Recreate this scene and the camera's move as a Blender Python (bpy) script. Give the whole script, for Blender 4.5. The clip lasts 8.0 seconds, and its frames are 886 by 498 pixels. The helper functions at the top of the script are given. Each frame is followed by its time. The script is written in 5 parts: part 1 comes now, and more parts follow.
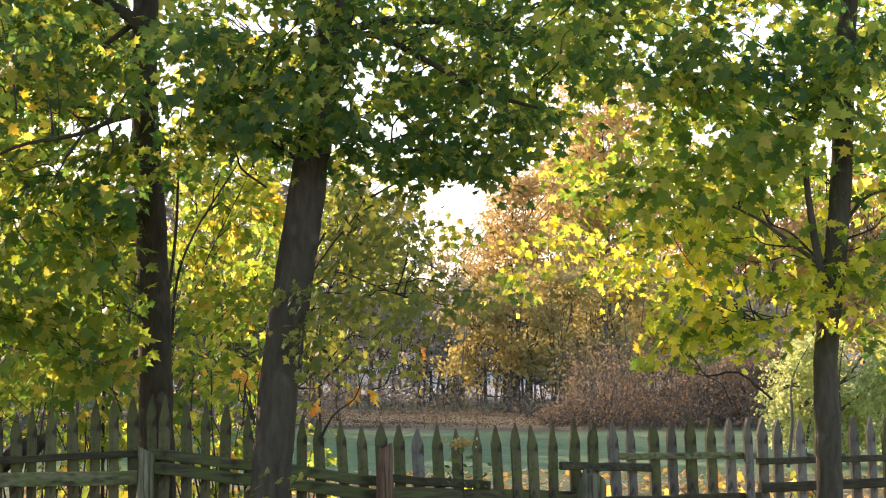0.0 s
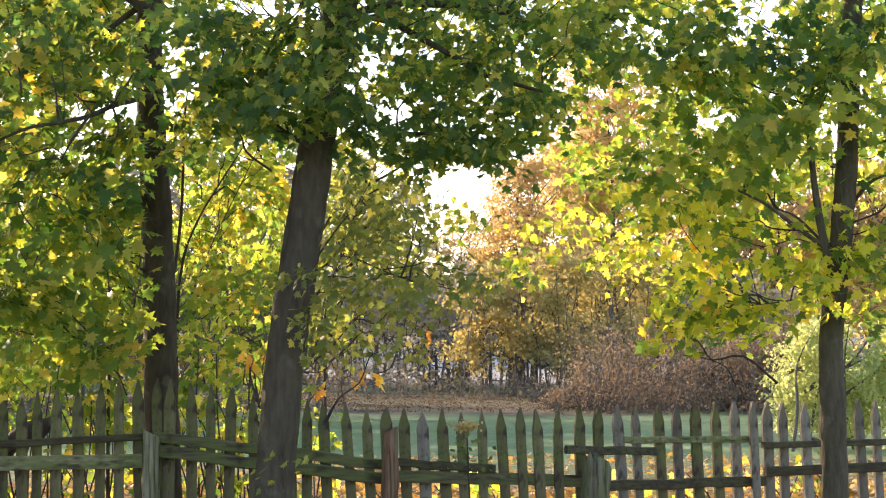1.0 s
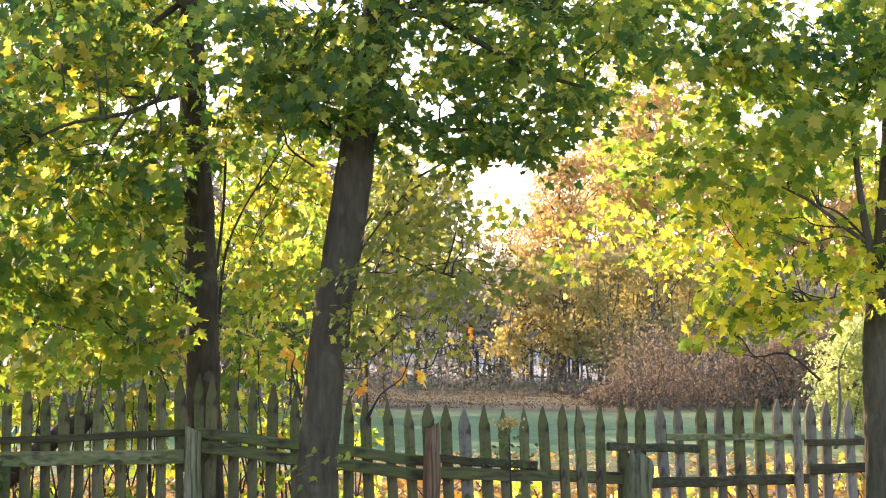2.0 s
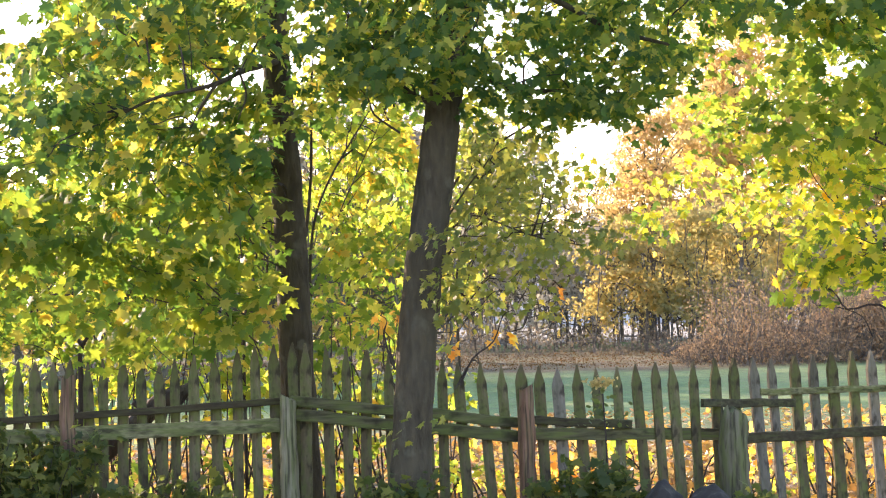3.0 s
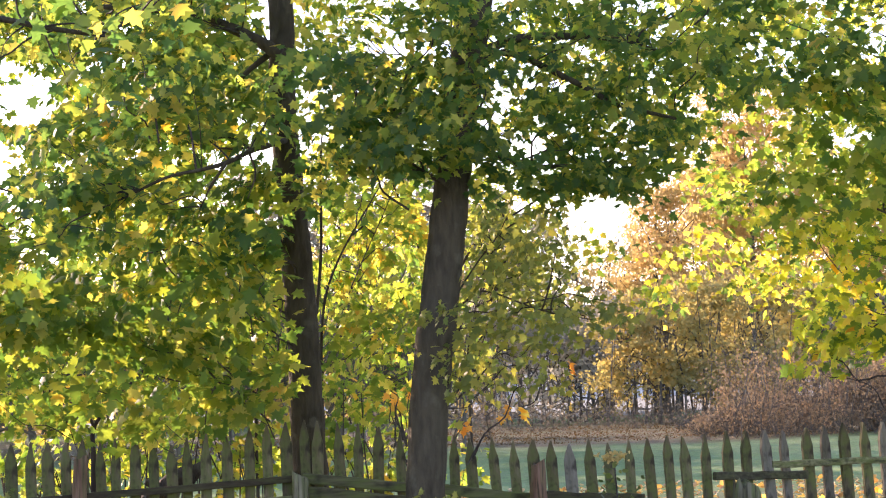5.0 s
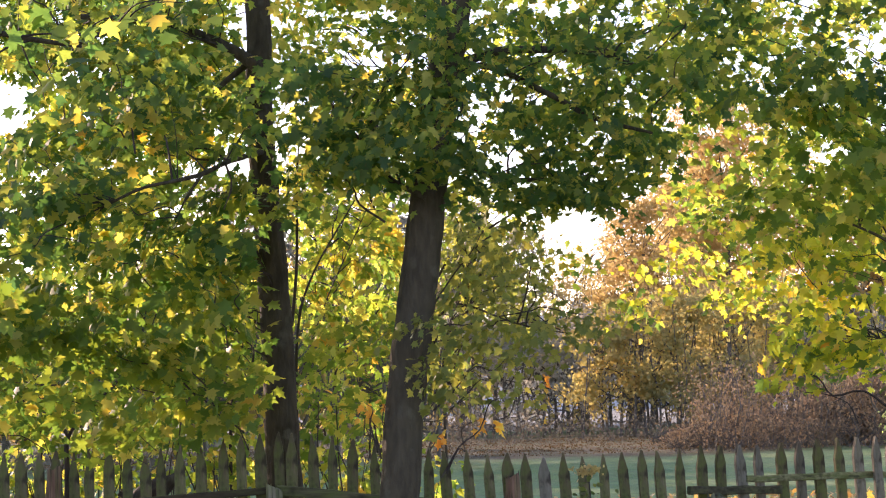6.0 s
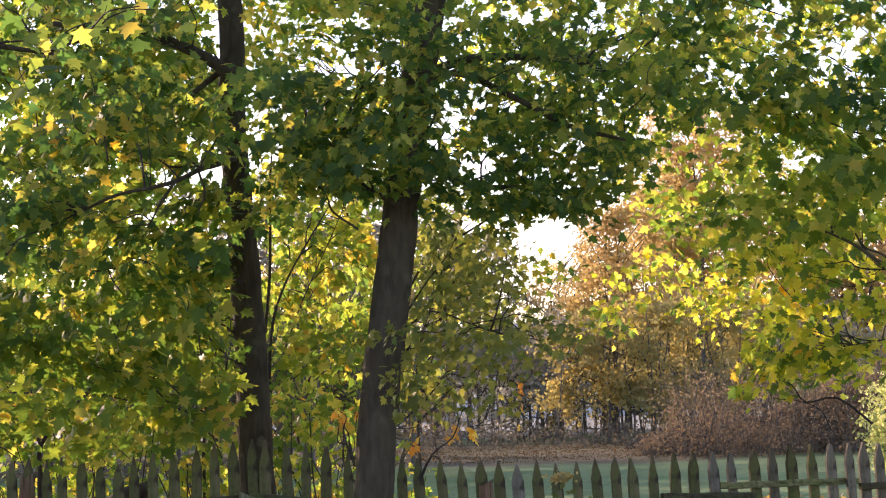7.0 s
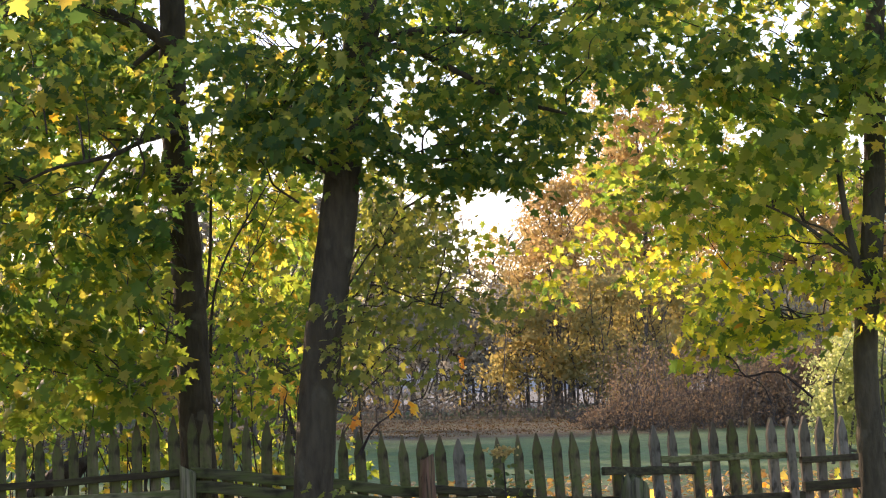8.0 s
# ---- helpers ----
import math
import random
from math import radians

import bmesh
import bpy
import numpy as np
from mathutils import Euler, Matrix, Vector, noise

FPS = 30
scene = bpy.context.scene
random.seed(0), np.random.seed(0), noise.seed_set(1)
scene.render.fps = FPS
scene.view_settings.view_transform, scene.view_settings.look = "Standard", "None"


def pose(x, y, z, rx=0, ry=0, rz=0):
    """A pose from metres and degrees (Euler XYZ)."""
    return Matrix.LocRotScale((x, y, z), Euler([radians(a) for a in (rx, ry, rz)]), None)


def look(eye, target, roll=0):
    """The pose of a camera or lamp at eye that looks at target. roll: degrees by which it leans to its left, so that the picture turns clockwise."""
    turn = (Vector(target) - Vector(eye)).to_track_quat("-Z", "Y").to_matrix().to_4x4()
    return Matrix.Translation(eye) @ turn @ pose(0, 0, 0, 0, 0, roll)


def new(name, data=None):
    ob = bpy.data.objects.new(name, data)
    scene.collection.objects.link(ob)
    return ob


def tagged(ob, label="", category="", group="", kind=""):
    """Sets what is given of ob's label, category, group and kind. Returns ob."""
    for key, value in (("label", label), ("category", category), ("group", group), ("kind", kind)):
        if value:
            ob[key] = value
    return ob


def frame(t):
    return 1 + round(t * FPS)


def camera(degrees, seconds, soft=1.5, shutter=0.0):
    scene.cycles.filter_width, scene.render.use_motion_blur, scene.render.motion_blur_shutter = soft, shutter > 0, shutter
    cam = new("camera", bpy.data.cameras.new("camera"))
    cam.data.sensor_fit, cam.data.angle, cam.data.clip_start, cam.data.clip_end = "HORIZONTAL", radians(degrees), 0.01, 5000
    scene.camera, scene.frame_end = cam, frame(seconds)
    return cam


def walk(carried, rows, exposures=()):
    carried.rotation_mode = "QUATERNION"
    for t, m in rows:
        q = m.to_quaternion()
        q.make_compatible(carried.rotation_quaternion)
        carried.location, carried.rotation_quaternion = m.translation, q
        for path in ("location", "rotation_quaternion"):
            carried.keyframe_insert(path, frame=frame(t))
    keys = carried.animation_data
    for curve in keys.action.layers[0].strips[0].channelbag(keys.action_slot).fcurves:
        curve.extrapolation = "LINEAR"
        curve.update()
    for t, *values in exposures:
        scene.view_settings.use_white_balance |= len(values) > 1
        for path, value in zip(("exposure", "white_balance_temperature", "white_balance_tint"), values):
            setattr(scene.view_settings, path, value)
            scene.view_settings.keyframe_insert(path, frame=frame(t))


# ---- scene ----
cam = camera(20.0, 8.0, soft=1.15)
# seconds, x, y, z, pitch, roll, yaw
ROWS = [
    (0.0, 0.000, -0.000, 1.600, 3.020, 0.000, -0.000),
    (0.5, -0.005, -0.007, 1.597, 2.912, 0.019, 0.394),
    (1.0, 0.000, 0.006, 1.595, 2.665, -0.032, 0.119),
    (2.3, -0.015, 0.040, 1.598, 2.508, 0.191, 1.616),
    (2.5, -0.022, 0.026, 1.598, 2.180, 0.693, 2.091),
    (3.0, -0.021, 0.015, 1.594, 1.761, 1.509, 3.045),
    (3.5, -0.036, 0.016, 1.602, 2.192, 2.030, 3.710),
    (4.0, -0.024, 0.022, 1.606, 2.463, 2.577, 3.339),
    (4.2, -0.034, 0.027, 1.609, 2.819, 1.934, 3.413),
    (5.3, 0.009, -0.041, 1.600, 3.487, 2.276, 3.209),
    (5.5, -0.005, -0.029, 1.609, 3.369, 2.124, 3.003),
    (6.0, 0.002, -0.022, 1.612, 3.709, 1.814, 2.723),
    (6.5, 0.009, -0.024, 1.610, 3.889, 1.926, 2.541),
    (7.0, 0.010, -0.023, 1.612, 3.854, 1.909, 2.132),
    (7.5, 0.025, 0.004, 1.615, 3.409, 1.822, 1.346),
    (8.0, 0.030, 0.021, 1.613, 3.215, 1.918, 0.879),
]
# seconds, stops, white balance in kelvin, tint
EXPOSURES = [(0.0, -0.06, 7280, 31), (1.0, 0.22, 7290, 31), (2.5, 0.6, 7270, 32), (3.0, 0.68, 7230, 33), (3.5, 0.67, 7170, 35), (4.2, 0.61, 7100, 37), (5.5, 0.14, 7060, 39), (6.5, -0.17, 7070, 40), (8.0, -0.39, 7220, 35)]
BASE_EXPOSURE = 1.7
walk(cam, [(t, pose(x, y, z, 90 + pitch, 0, yaw) @ pose(0, 0, 0, 0, 0, -roll)) for t, x, y, z, pitch, roll, yaw in ROWS],
     [(t, BASE_EXPOSURE + e, kelvin, tint) for t, e, kelvin, tint in EXPOSURES])

# ---- daylight: a low autumn sun ahead and to the left ----
SUN_EL, SUN_AZ = 15.0, -41.0
world = bpy.data.worlds.new("sky")
scene.world = world
world.use_nodes = True
wn = world.node_tree.nodes
sky = wn.new("ShaderNodeTexSky")
sky.sky_type, sky.sun_disc = "NISHITA", False
sky.sun_elevation, sky.sun_rotation = radians(SUN_EL), radians(SUN_AZ)
sky.dust_density, sky.ozone_density = 0.4, 2.5
wn["Background"].inputs["Strength"].default_value = 0.15
world.node_tree.links.new(sky.outputs[0], wn["Background"].inputs["Color"])
sun = new("sun", bpy.data.lights.new("sun", "SUN"))
sun.data.energy, sun.data.angle, sun.data.color = 3.2, radians(0.6), (1.0, 0.86, 0.64)
to_sun = Vector((math.sin(radians(SUN_AZ)) * math.cos(radians(SUN_EL)), math.cos(radians(SUN_AZ)) * math.cos(radians(SUN_EL)), math.sin(radians(SUN_EL))))
sun.matrix_world = look(to_sun * 60, (0, 0, 0))


# ---- materials ----
def material(name):
    m = bpy.data.materials.new(name)
    m.use_nodes = True
    t = m.node_tree
    return m, t, t.nodes["Principled BSDF"]


def ramp(t, stops, source):
    r = t.nodes.new("ShaderNodeValToRGB")
    e = r.color_ramp.elements
    while len(e) < len(stops):
        e.new(0.5)
    for el, (p, c) in zip(e, stops):
        el.position, el.color = p, (*c, 1)
    t.links.new(source, r.inputs[0])
    return r.outputs[0]


def noise_tex(t, scale, detail=4, stretch=None, coords="Object"):
    c = t.nodes.new("ShaderNodeTexCoord").outputs[coords]
    if stretch:
        mp = t.nodes.new("ShaderNodeMapping")
        mp.inputs["Scale"].default_value = stretch
        t.links.new(c, mp.inputs[0])
        c = mp.outputs[0]
    n = t.nodes.new("ShaderNodeTexNoise")
    n.inputs["Scale"].default_value, n.inputs["Detail"].default_value = scale, detail
    t.links.new(c, n.inputs["Vector"])
    return n.outputs[0]


def mix_color(t, fac, a, b, blend="MIX"):
    n = t.nodes.new("ShaderNodeMix")
    n.data_type, n.blend_type = "RGBA", blend
    for s, v in ((n.inputs[0], fac), (n.inputs[6], a), (n.inputs[7], b)):
        if isinstance(v, (int, float)):
            s.default_value = v
        elif isinstance(v, tuple):
            s.default_value = (*v, 1)
        else:
            t.links.new(v, s)
    return n.outputs[2]


def bump(t, bsdf, height, strength, distance):
    b = t.nodes.new("ShaderNodeBump")
    b.inputs["Strength"].default_value, b.inputs["Distance"].default_value = strength, distance
    t.links.new(height, b.inputs["Height"])
    t.links.new(b.outputs[0], bsdf.inputs["Normal"])


def math_node(t, op, a, b):
    n = t.nodes.new("ShaderNodeMath")
    n.operation = op
    for s, v in ((n.inputs[0], a), (n.inputs[1], b)):
        if isinstance(v, (int, float)):
            s.default_value = v
        else:
            t.links.new(v, s)
    return n.outputs[0]


def leaf_material(name, stops, through_light=0.56, gloss=0.48, patch=1.2, glow=2.0):
    """Leaves: each its own tint, drifting in patches through the crown, with light passing through the blade."""
    m, t, b = material(name)
    island = t.nodes.new("ShaderNodeNewGeometry").outputs["Random Per Island"]
    drift = noise_tex(t, patch, 2)
    drift = math_node(t, "MULTIPLY_ADD", drift, 1.5)
    drift.node.inputs[2].default_value = -0.45
    pick = math_node(t, "MULTIPLY_ADD", island, 0.66)
    t.links.new(math_node(t, "MULTIPLY", drift, 0.36), pick.node.inputs[2])
    col = ramp(t, stops, pick)
    spots = noise_tex(t, 38, 3)
    col = mix_color(t, math_node(t, "MULTIPLY", ramp(t, [(0.6, (0, 0, 0)), (0.75, (1, 1, 1))], spots), 0.3), col, (0.16, 0.09, 0.03))
    t.links.new(col, b.inputs["Base Color"])
    b.inputs["Roughness"].default_value = gloss
    b.inputs["Specular IOR Level"].default_value = 0.32
    tr = t.nodes.new("ShaderNodeBsdfTranslucent")
    hot = t.nodes.new("ShaderNodeHueSaturation")
    hot.inputs["Saturation"].default_value, hot.inputs["Value"].default_value = 1.1, glow
    t.links.new(col, hot.inputs["Color"])
    t.links.new(hot.outputs[0], tr.inputs[0])
    mx = t.nodes.new("ShaderNodeMixShader")
    mx.inputs[0].default_value = through_light
    t.links.new(b.outputs[0], mx.inputs[1])
    t.links.new(tr.outputs[0], mx.inputs[2])
    t.links.new(mx.outputs[0], t.nodes["Material Output"].inputs[0])
    return m


GREEN, OLIVE, LIME = (0.035, 0.085, 0.036), (0.115, 0.172, 0.042), (0.26, 0.3, 0.056)
YELLOW, GOLD, RUST = (0.44, 0.39, 0.095), (0.5, 0.29, 0.055), (0.31, 0.11, 0.03)
leaf_green = leaf_material("maple leaf green", [(0.0, GREEN), (0.25, (0.065, 0.135, 0.032)), (0.46, OLIVE), (0.62, LIME), (0.76, YELLOW), (0.87, GOLD), (0.95, RUST)], through_light=0.67, glow=2.0)
leaf_lower = leaf_material("maple leaf light green", [(0.0, (0.065, 0.145, 0.032)), (0.32, (0.125, 0.2, 0.04)), (0.58, (0.23, 0.27, 0.045)), (0.75, YELLOW), (0.86, GOLD), (0.95, RUST)], through_light=0.66, glow=1.8)
leaf_turning = leaf_material("maple leaf turning", [(0.0, (0.06, 0.125, 0.03)), (0.3, (0.125, 0.19, 0.036)), (0.52, LIME), (0.72, YELLOW), (0.85, GOLD), (0.95, RUST)], through_light=0.68, glow=2.2)
# leaf tints; the dark stops and high glow also imitate shaded and sunlit leaves
leaf_yellow = leaf_material("maple leaf yellow", [(0.0, (0.05, 0.1, 0.03)), (0.26, (0.1, 0.155, 0.036)), (0.38, LIME), (0.54, (0.38, 0.37, 0.056)), (0.74, YELLOW), (0.86, GOLD), (0.96, RUST)], through_light=0.78, glow=2.6, patch=2.4)
leaf_dull = leaf_material("maple leaf dull olive", [(0.0, (0.1, 0.14, 0.04)), (0.42, (0.17, 0.195, 0.05)), (0.7, (0.28, 0.27, 0.06)), (0.86, YELLOW), (0.95, GOLD)], through_light=0.58, glow=1.9)
# far leaves: base colours lightened to carry distance haze, the grey-green most
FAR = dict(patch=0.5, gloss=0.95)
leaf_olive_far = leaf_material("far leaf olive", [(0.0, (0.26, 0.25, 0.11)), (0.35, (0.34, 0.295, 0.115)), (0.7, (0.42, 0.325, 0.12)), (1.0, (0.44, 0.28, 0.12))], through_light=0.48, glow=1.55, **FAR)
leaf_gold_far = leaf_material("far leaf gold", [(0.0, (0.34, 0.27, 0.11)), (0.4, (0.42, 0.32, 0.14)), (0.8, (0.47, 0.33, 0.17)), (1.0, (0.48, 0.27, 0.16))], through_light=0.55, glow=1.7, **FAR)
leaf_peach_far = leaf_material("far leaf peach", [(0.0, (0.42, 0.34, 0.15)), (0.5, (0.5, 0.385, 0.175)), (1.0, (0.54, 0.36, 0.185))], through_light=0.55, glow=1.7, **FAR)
leaf_haze_grey = leaf_material("hazed far leaf grey green", [(0.0, (0.27, 0.27, 0.2)), (0.6, (0.35, 0.33, 0.26)), (1.0, (0.44, 0.38, 0.28))], through_light=0.45, glow=1.3, **FAR)
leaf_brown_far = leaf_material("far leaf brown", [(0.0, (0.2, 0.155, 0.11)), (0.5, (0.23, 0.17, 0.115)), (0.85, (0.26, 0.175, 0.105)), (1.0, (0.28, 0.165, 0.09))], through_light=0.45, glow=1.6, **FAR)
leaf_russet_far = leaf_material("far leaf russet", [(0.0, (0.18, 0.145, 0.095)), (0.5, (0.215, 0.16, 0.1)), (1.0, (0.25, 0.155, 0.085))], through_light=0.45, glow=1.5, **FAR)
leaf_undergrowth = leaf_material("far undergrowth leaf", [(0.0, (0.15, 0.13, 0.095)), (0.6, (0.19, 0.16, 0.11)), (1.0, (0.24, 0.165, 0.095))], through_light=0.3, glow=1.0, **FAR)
leaf_willow = leaf_material("willow leaf", [(0.0, (0.19, 0.24, 0.085)), (0.4, (0.34, 0.37, 0.14)), (1.0, (0.5, 0.49, 0.23))], patch=1.6, glow=1.9, through_light=0.55)
leaf_brown_litter = leaf_material("brown fallen leaf", [(0.0, (0.07, 0.042, 0.015)), (0.5, (0.115, 0.066, 0.021)), (1.0, (0.18, 0.098, 0.028))], through_light=0.15, gloss=0.9)
leaf_hanging = leaf_material("orange maple leaf", [(0.0, YELLOW), (0.4, (0.52, 0.34, 0.1)), (0.8, (0.5, 0.22, 0.07)), (1.0, (0.38, 0.15, 0.05))], through_light=0.7, glow=2.6)
leaf_litter = leaf_material("fallen leaf", [(0.0, (0.16, 0.09, 0.04)), (0.3, (0.3, 0.17, 0.06)), (0.6, (0.45, 0.29, 0.09)), (0.85, (0.5, 0.4, 0.2)), (1.0, (0.48, 0.36, 0.08))], through_light=0.3)
leaf_bramble = leaf_material("weed leaf", [(0.0, (0.045, 0.075, 0.026)), (0.45, (0.09, 0.12, 0.036)), (0.75, (0.19, 0.2, 0.05)), (0.9, (0.3, 0.22, 0.07)), (1.0, YELLOW)])


def bark_material(name, dark, light, moss=0.0):
    m, t, b = material(name)
    furrow = noise_tex(t, 9, 6, (2.4, 2.4, 0.7))
    col = ramp(t, [(0.2, dark), (0.8, light)], furrow)
    blotch = noise_tex(t, 2.2, 3)
    col = mix_color(t, math_node(t, "MULTIPLY", ramp(t, [(0.45, (0, 0, 0)), (0.65, (1, 1, 1))], blotch), 0.35 + moss), col, (0.10, 0.12, 0.06) if moss else (0.1, 0.085, 0.055))
    crust = noise_tex(t, 7.5, 5, (1, 1, 0.8))
    col = mix_color(t, math_node(t, "MULTIPLY", ramp(t, [(0.58, (0, 0, 0)), (0.68, (1, 1, 1))], crust), 0.4), col, (0.15, 0.145, 0.1))
    t.links.new(col, b.inputs["Base Color"])
    b.inputs["Roughness"].default_value = 0.9
    b.inputs["Specular IOR Level"].default_value = 0.2
    bump(t, b, furrow, 1.0, 0.04)
    return m


bark = bark_material("maple bark", (0.03, 0.024, 0.014), (0.086, 0.068, 0.039))
bark_stout = bark_material("grey-brown maple bark", (0.033, 0.027, 0.017), (0.1, 0.081, 0.051))
bark_pale = bark_material("young maple bark", (0.04, 0.034, 0.02), (0.11, 0.092, 0.054))
bark_dark = bark_material("twig bark", (0.03, 0.024, 0.02), (0.07, 0.055, 0.045))
# stems across the meadow: haze put into a lighter bark colour
bark_hazy = bark_material("hazed far bark", (0.075, 0.067, 0.054), (0.17, 0.15, 0.122))


def wood_material(name, dark, light, moss, stretch=(1, 1, 0.06), scale=30, blot=(1, 1, 1), wet=(1, 1, 0.3)):
    m, t, b = material(name)
    grain = noise_tex(t, scale, 6, stretch)
    rnd = t.nodes.new("ShaderNodeObjectInfo").outputs["Random"]
    col = ramp(t, [(0.3, dark), (0.7, light)], grain)
    bright = t.nodes.new("ShaderNodeHueSaturation")
    v = math_node(t, "MULTIPLY_ADD", rnd, 0.9)
    v.node.inputs[2].default_value = 0.55
    t.links.new(v, bright.inputs["Value"])
    t.links.new(col, bright.inputs["Color"])
    brown = math_node(t, "FRACT", math_node(t, "MULTIPLY", rnd, 7.13), 0.0)
    browned = mix_color(t, math_node(t, "MULTIPLY", brown, 0.4), bright.outputs[0], (0.075, 0.05, 0.028))
    algae = noise_tex(t, 5, 5, blot, coords="Generated")
    col = mix_color(t, math_node(t, "MULTIPLY", ramp(t, [(0.42, (0, 0, 0)), (0.6, (1, 1, 1))], algae), moss), browned, (0.105, 0.135, 0.034))
    damp = noise_tex(t, 9, 6, wet, coords="Generated")
    col = mix_color(t, math_node(t, "MULTIPLY", ramp(t, [(0.52, (0, 0, 0)), (0.66, (1, 1, 1))], damp), 0.75), col, (0.025, 0.02, 0.013))
    t.links.new(col, b.inputs["Base Color"])
    b.inputs["Roughness"].default_value = 0.9
    b.inputs["Specular IOR Level"].default_value = 0.25
    bump(t, b, grain, 0.7, 0.006)
    return m


wood_picket = wood_material("weathered picket wood", (0.072, 0.058, 0.032), (0.16, 0.136, 0.078), 0.7, (0.8, 1, 3.0), 3.2, (0.22, 0.22, 2.4), (0.16, 0.16, 1.6))
wood_rail = wood_material("mossy rail wood", (0.065, 0.066, 0.03), (0.21, 0.205, 0.105), 0.75, (0.1, 1, 1), 40)
wood_dark = wood_material("dark damp rail wood", (0.018, 0.017, 0.01), (0.06, 0.055, 0.032), 0.22, (0.1, 1, 1), 40)
wood_post = wood_material("grey post wood", (0.13, 0.12, 0.072), (0.34, 0.315, 0.21), 0.6, (1, 1, 0.12), 30)
# one grey picket's wood; also sunlight painted on the right-hand pickets
wood_grey_lit = wood_material("silver-grey and sunlit picket wood", (0.115, 0.104, 0.084), (0.255, 0.232, 0.19), 0.15, (0.8, 1, 3.0), 3.2, (0.22, 0.22, 2.4), (0.16, 0.16, 1.6))
wood_red = wood_material("reddish rotten post wood", (0.13, 0.06, 0.038), (0.32, 0.18, 0.125), 0.3, (1, 1, 0.12), 30)


def ground_material():
    m, t, b = material("meadow and leaf litter")
    pos = t.nodes.new("ShaderNodeSeparateXYZ")
    t.links.new(t.nodes.new("ShaderNodeNewGeometry").outputs["Position"], pos.inputs[0])
    wob = noise_tex(t, 0.25, 5)
    y = math_node(t, "MULTIPLY_ADD", wob, 16.0)
    t.links.new(pos.outputs[1], y.node.inputs[2])
    fine = noise_tex(t, 7, 8)
    grass = ramp(t, [(0.3, (0.063, 0.135, 0.034)), (0.55, (0.112, 0.215, 0.05)), (0.75, (0.165, 0.255, 0.064))], fine)
    patches = noise_tex(t, 0.7, 5)
    grass = mix_color(t, ramp(t, [(0.35, (0, 0, 0)), (0.65, (1, 1, 1))], patches), grass, mix_color(t, 0.4, grass, (0.15, 0.215, 0.085)))
    litter = ramp(t, [(0.3, (0.04, 0.028, 0.01)), (0.5, (0.07, 0.048, 0.016)), (0.72, (0.118, 0.08, 0.025))], noise_tex(t, 11, 8))
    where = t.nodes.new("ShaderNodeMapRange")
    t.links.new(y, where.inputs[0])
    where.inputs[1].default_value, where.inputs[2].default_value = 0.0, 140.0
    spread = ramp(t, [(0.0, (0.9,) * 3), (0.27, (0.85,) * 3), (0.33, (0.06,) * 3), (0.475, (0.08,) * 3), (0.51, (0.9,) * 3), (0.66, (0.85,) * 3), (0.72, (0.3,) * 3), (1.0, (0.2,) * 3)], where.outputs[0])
    speck = ramp(t, [(0.35, (0, 0, 0)), (0.62, (1, 1, 1))], noise_tex(t, 3.1, 6))
    amount = math_node(t, "MULTIPLY", spread, 1.0)
    amount = math_node(t, "ADD", amount, math_node(t, "MULTIPLY", math_node(t, "SUBTRACT", speck, 0.5), 0.35))
    col = mix_color(t, amount, grass, litter)
    amount.node.use_clamp = True
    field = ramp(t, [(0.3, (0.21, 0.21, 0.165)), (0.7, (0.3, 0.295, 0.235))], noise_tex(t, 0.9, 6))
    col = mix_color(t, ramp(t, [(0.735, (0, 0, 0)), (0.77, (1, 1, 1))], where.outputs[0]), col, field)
    t.links.new(col, b.inputs["Base Color"])
    b.inputs["Roughness"].default_value = 0.95
    b.inputs["Specular IOR Level"].default_value = 0.3
    bump(t, b, fine, 1.0, 0.05)
    return m


ground_mat = ground_material()


# ---- builders ----
def thing(name, at, label, category, group="", kind=""):
    ob = new(name)
    ob.location = at
    return tagged(ob, label, category, group, kind)


def mesh_of(name, verts, faces, mat, smooth=False):
    me = bpy.data.meshes.new(name)
    me.from_pydata([tuple(v) for v in verts], [], faces)
    me.materials.append(mat)
    if smooth:
        me.shade_smooth()
    return me


def part(name, me, parent, label="", kind=""):
    """A mesh in world coordinates as a part of a thing."""
    ob = new(name, me)
    ob.parent = parent
    p, loc = parent, Vector()
    while p:
        loc += p.location
        p = p.parent
    ob.matrix_parent_inverse = Matrix.Translation(-loc)
    return tagged(ob, label, kind=kind)


def smooth_line(points, steps=6):
    """A rounder line through the points."""
    p = [Vector(v) for v in points]
    p = [p[0] * 2 - p[1]] + p + [p[-1] * 2 - p[-2]]
    out = []
    for a, b, c, d in zip(p, p[1:], p[2:], p[3:]):
        for i in range(steps):
            u = i / steps
            out.append(0.5 * (2 * b + (c - a) * u + (2 * a - 5 * b + 4 * c - d) * u * u + (3 * b - a - 3 * c + d) * u ** 3))
    return out + [p[-2]]


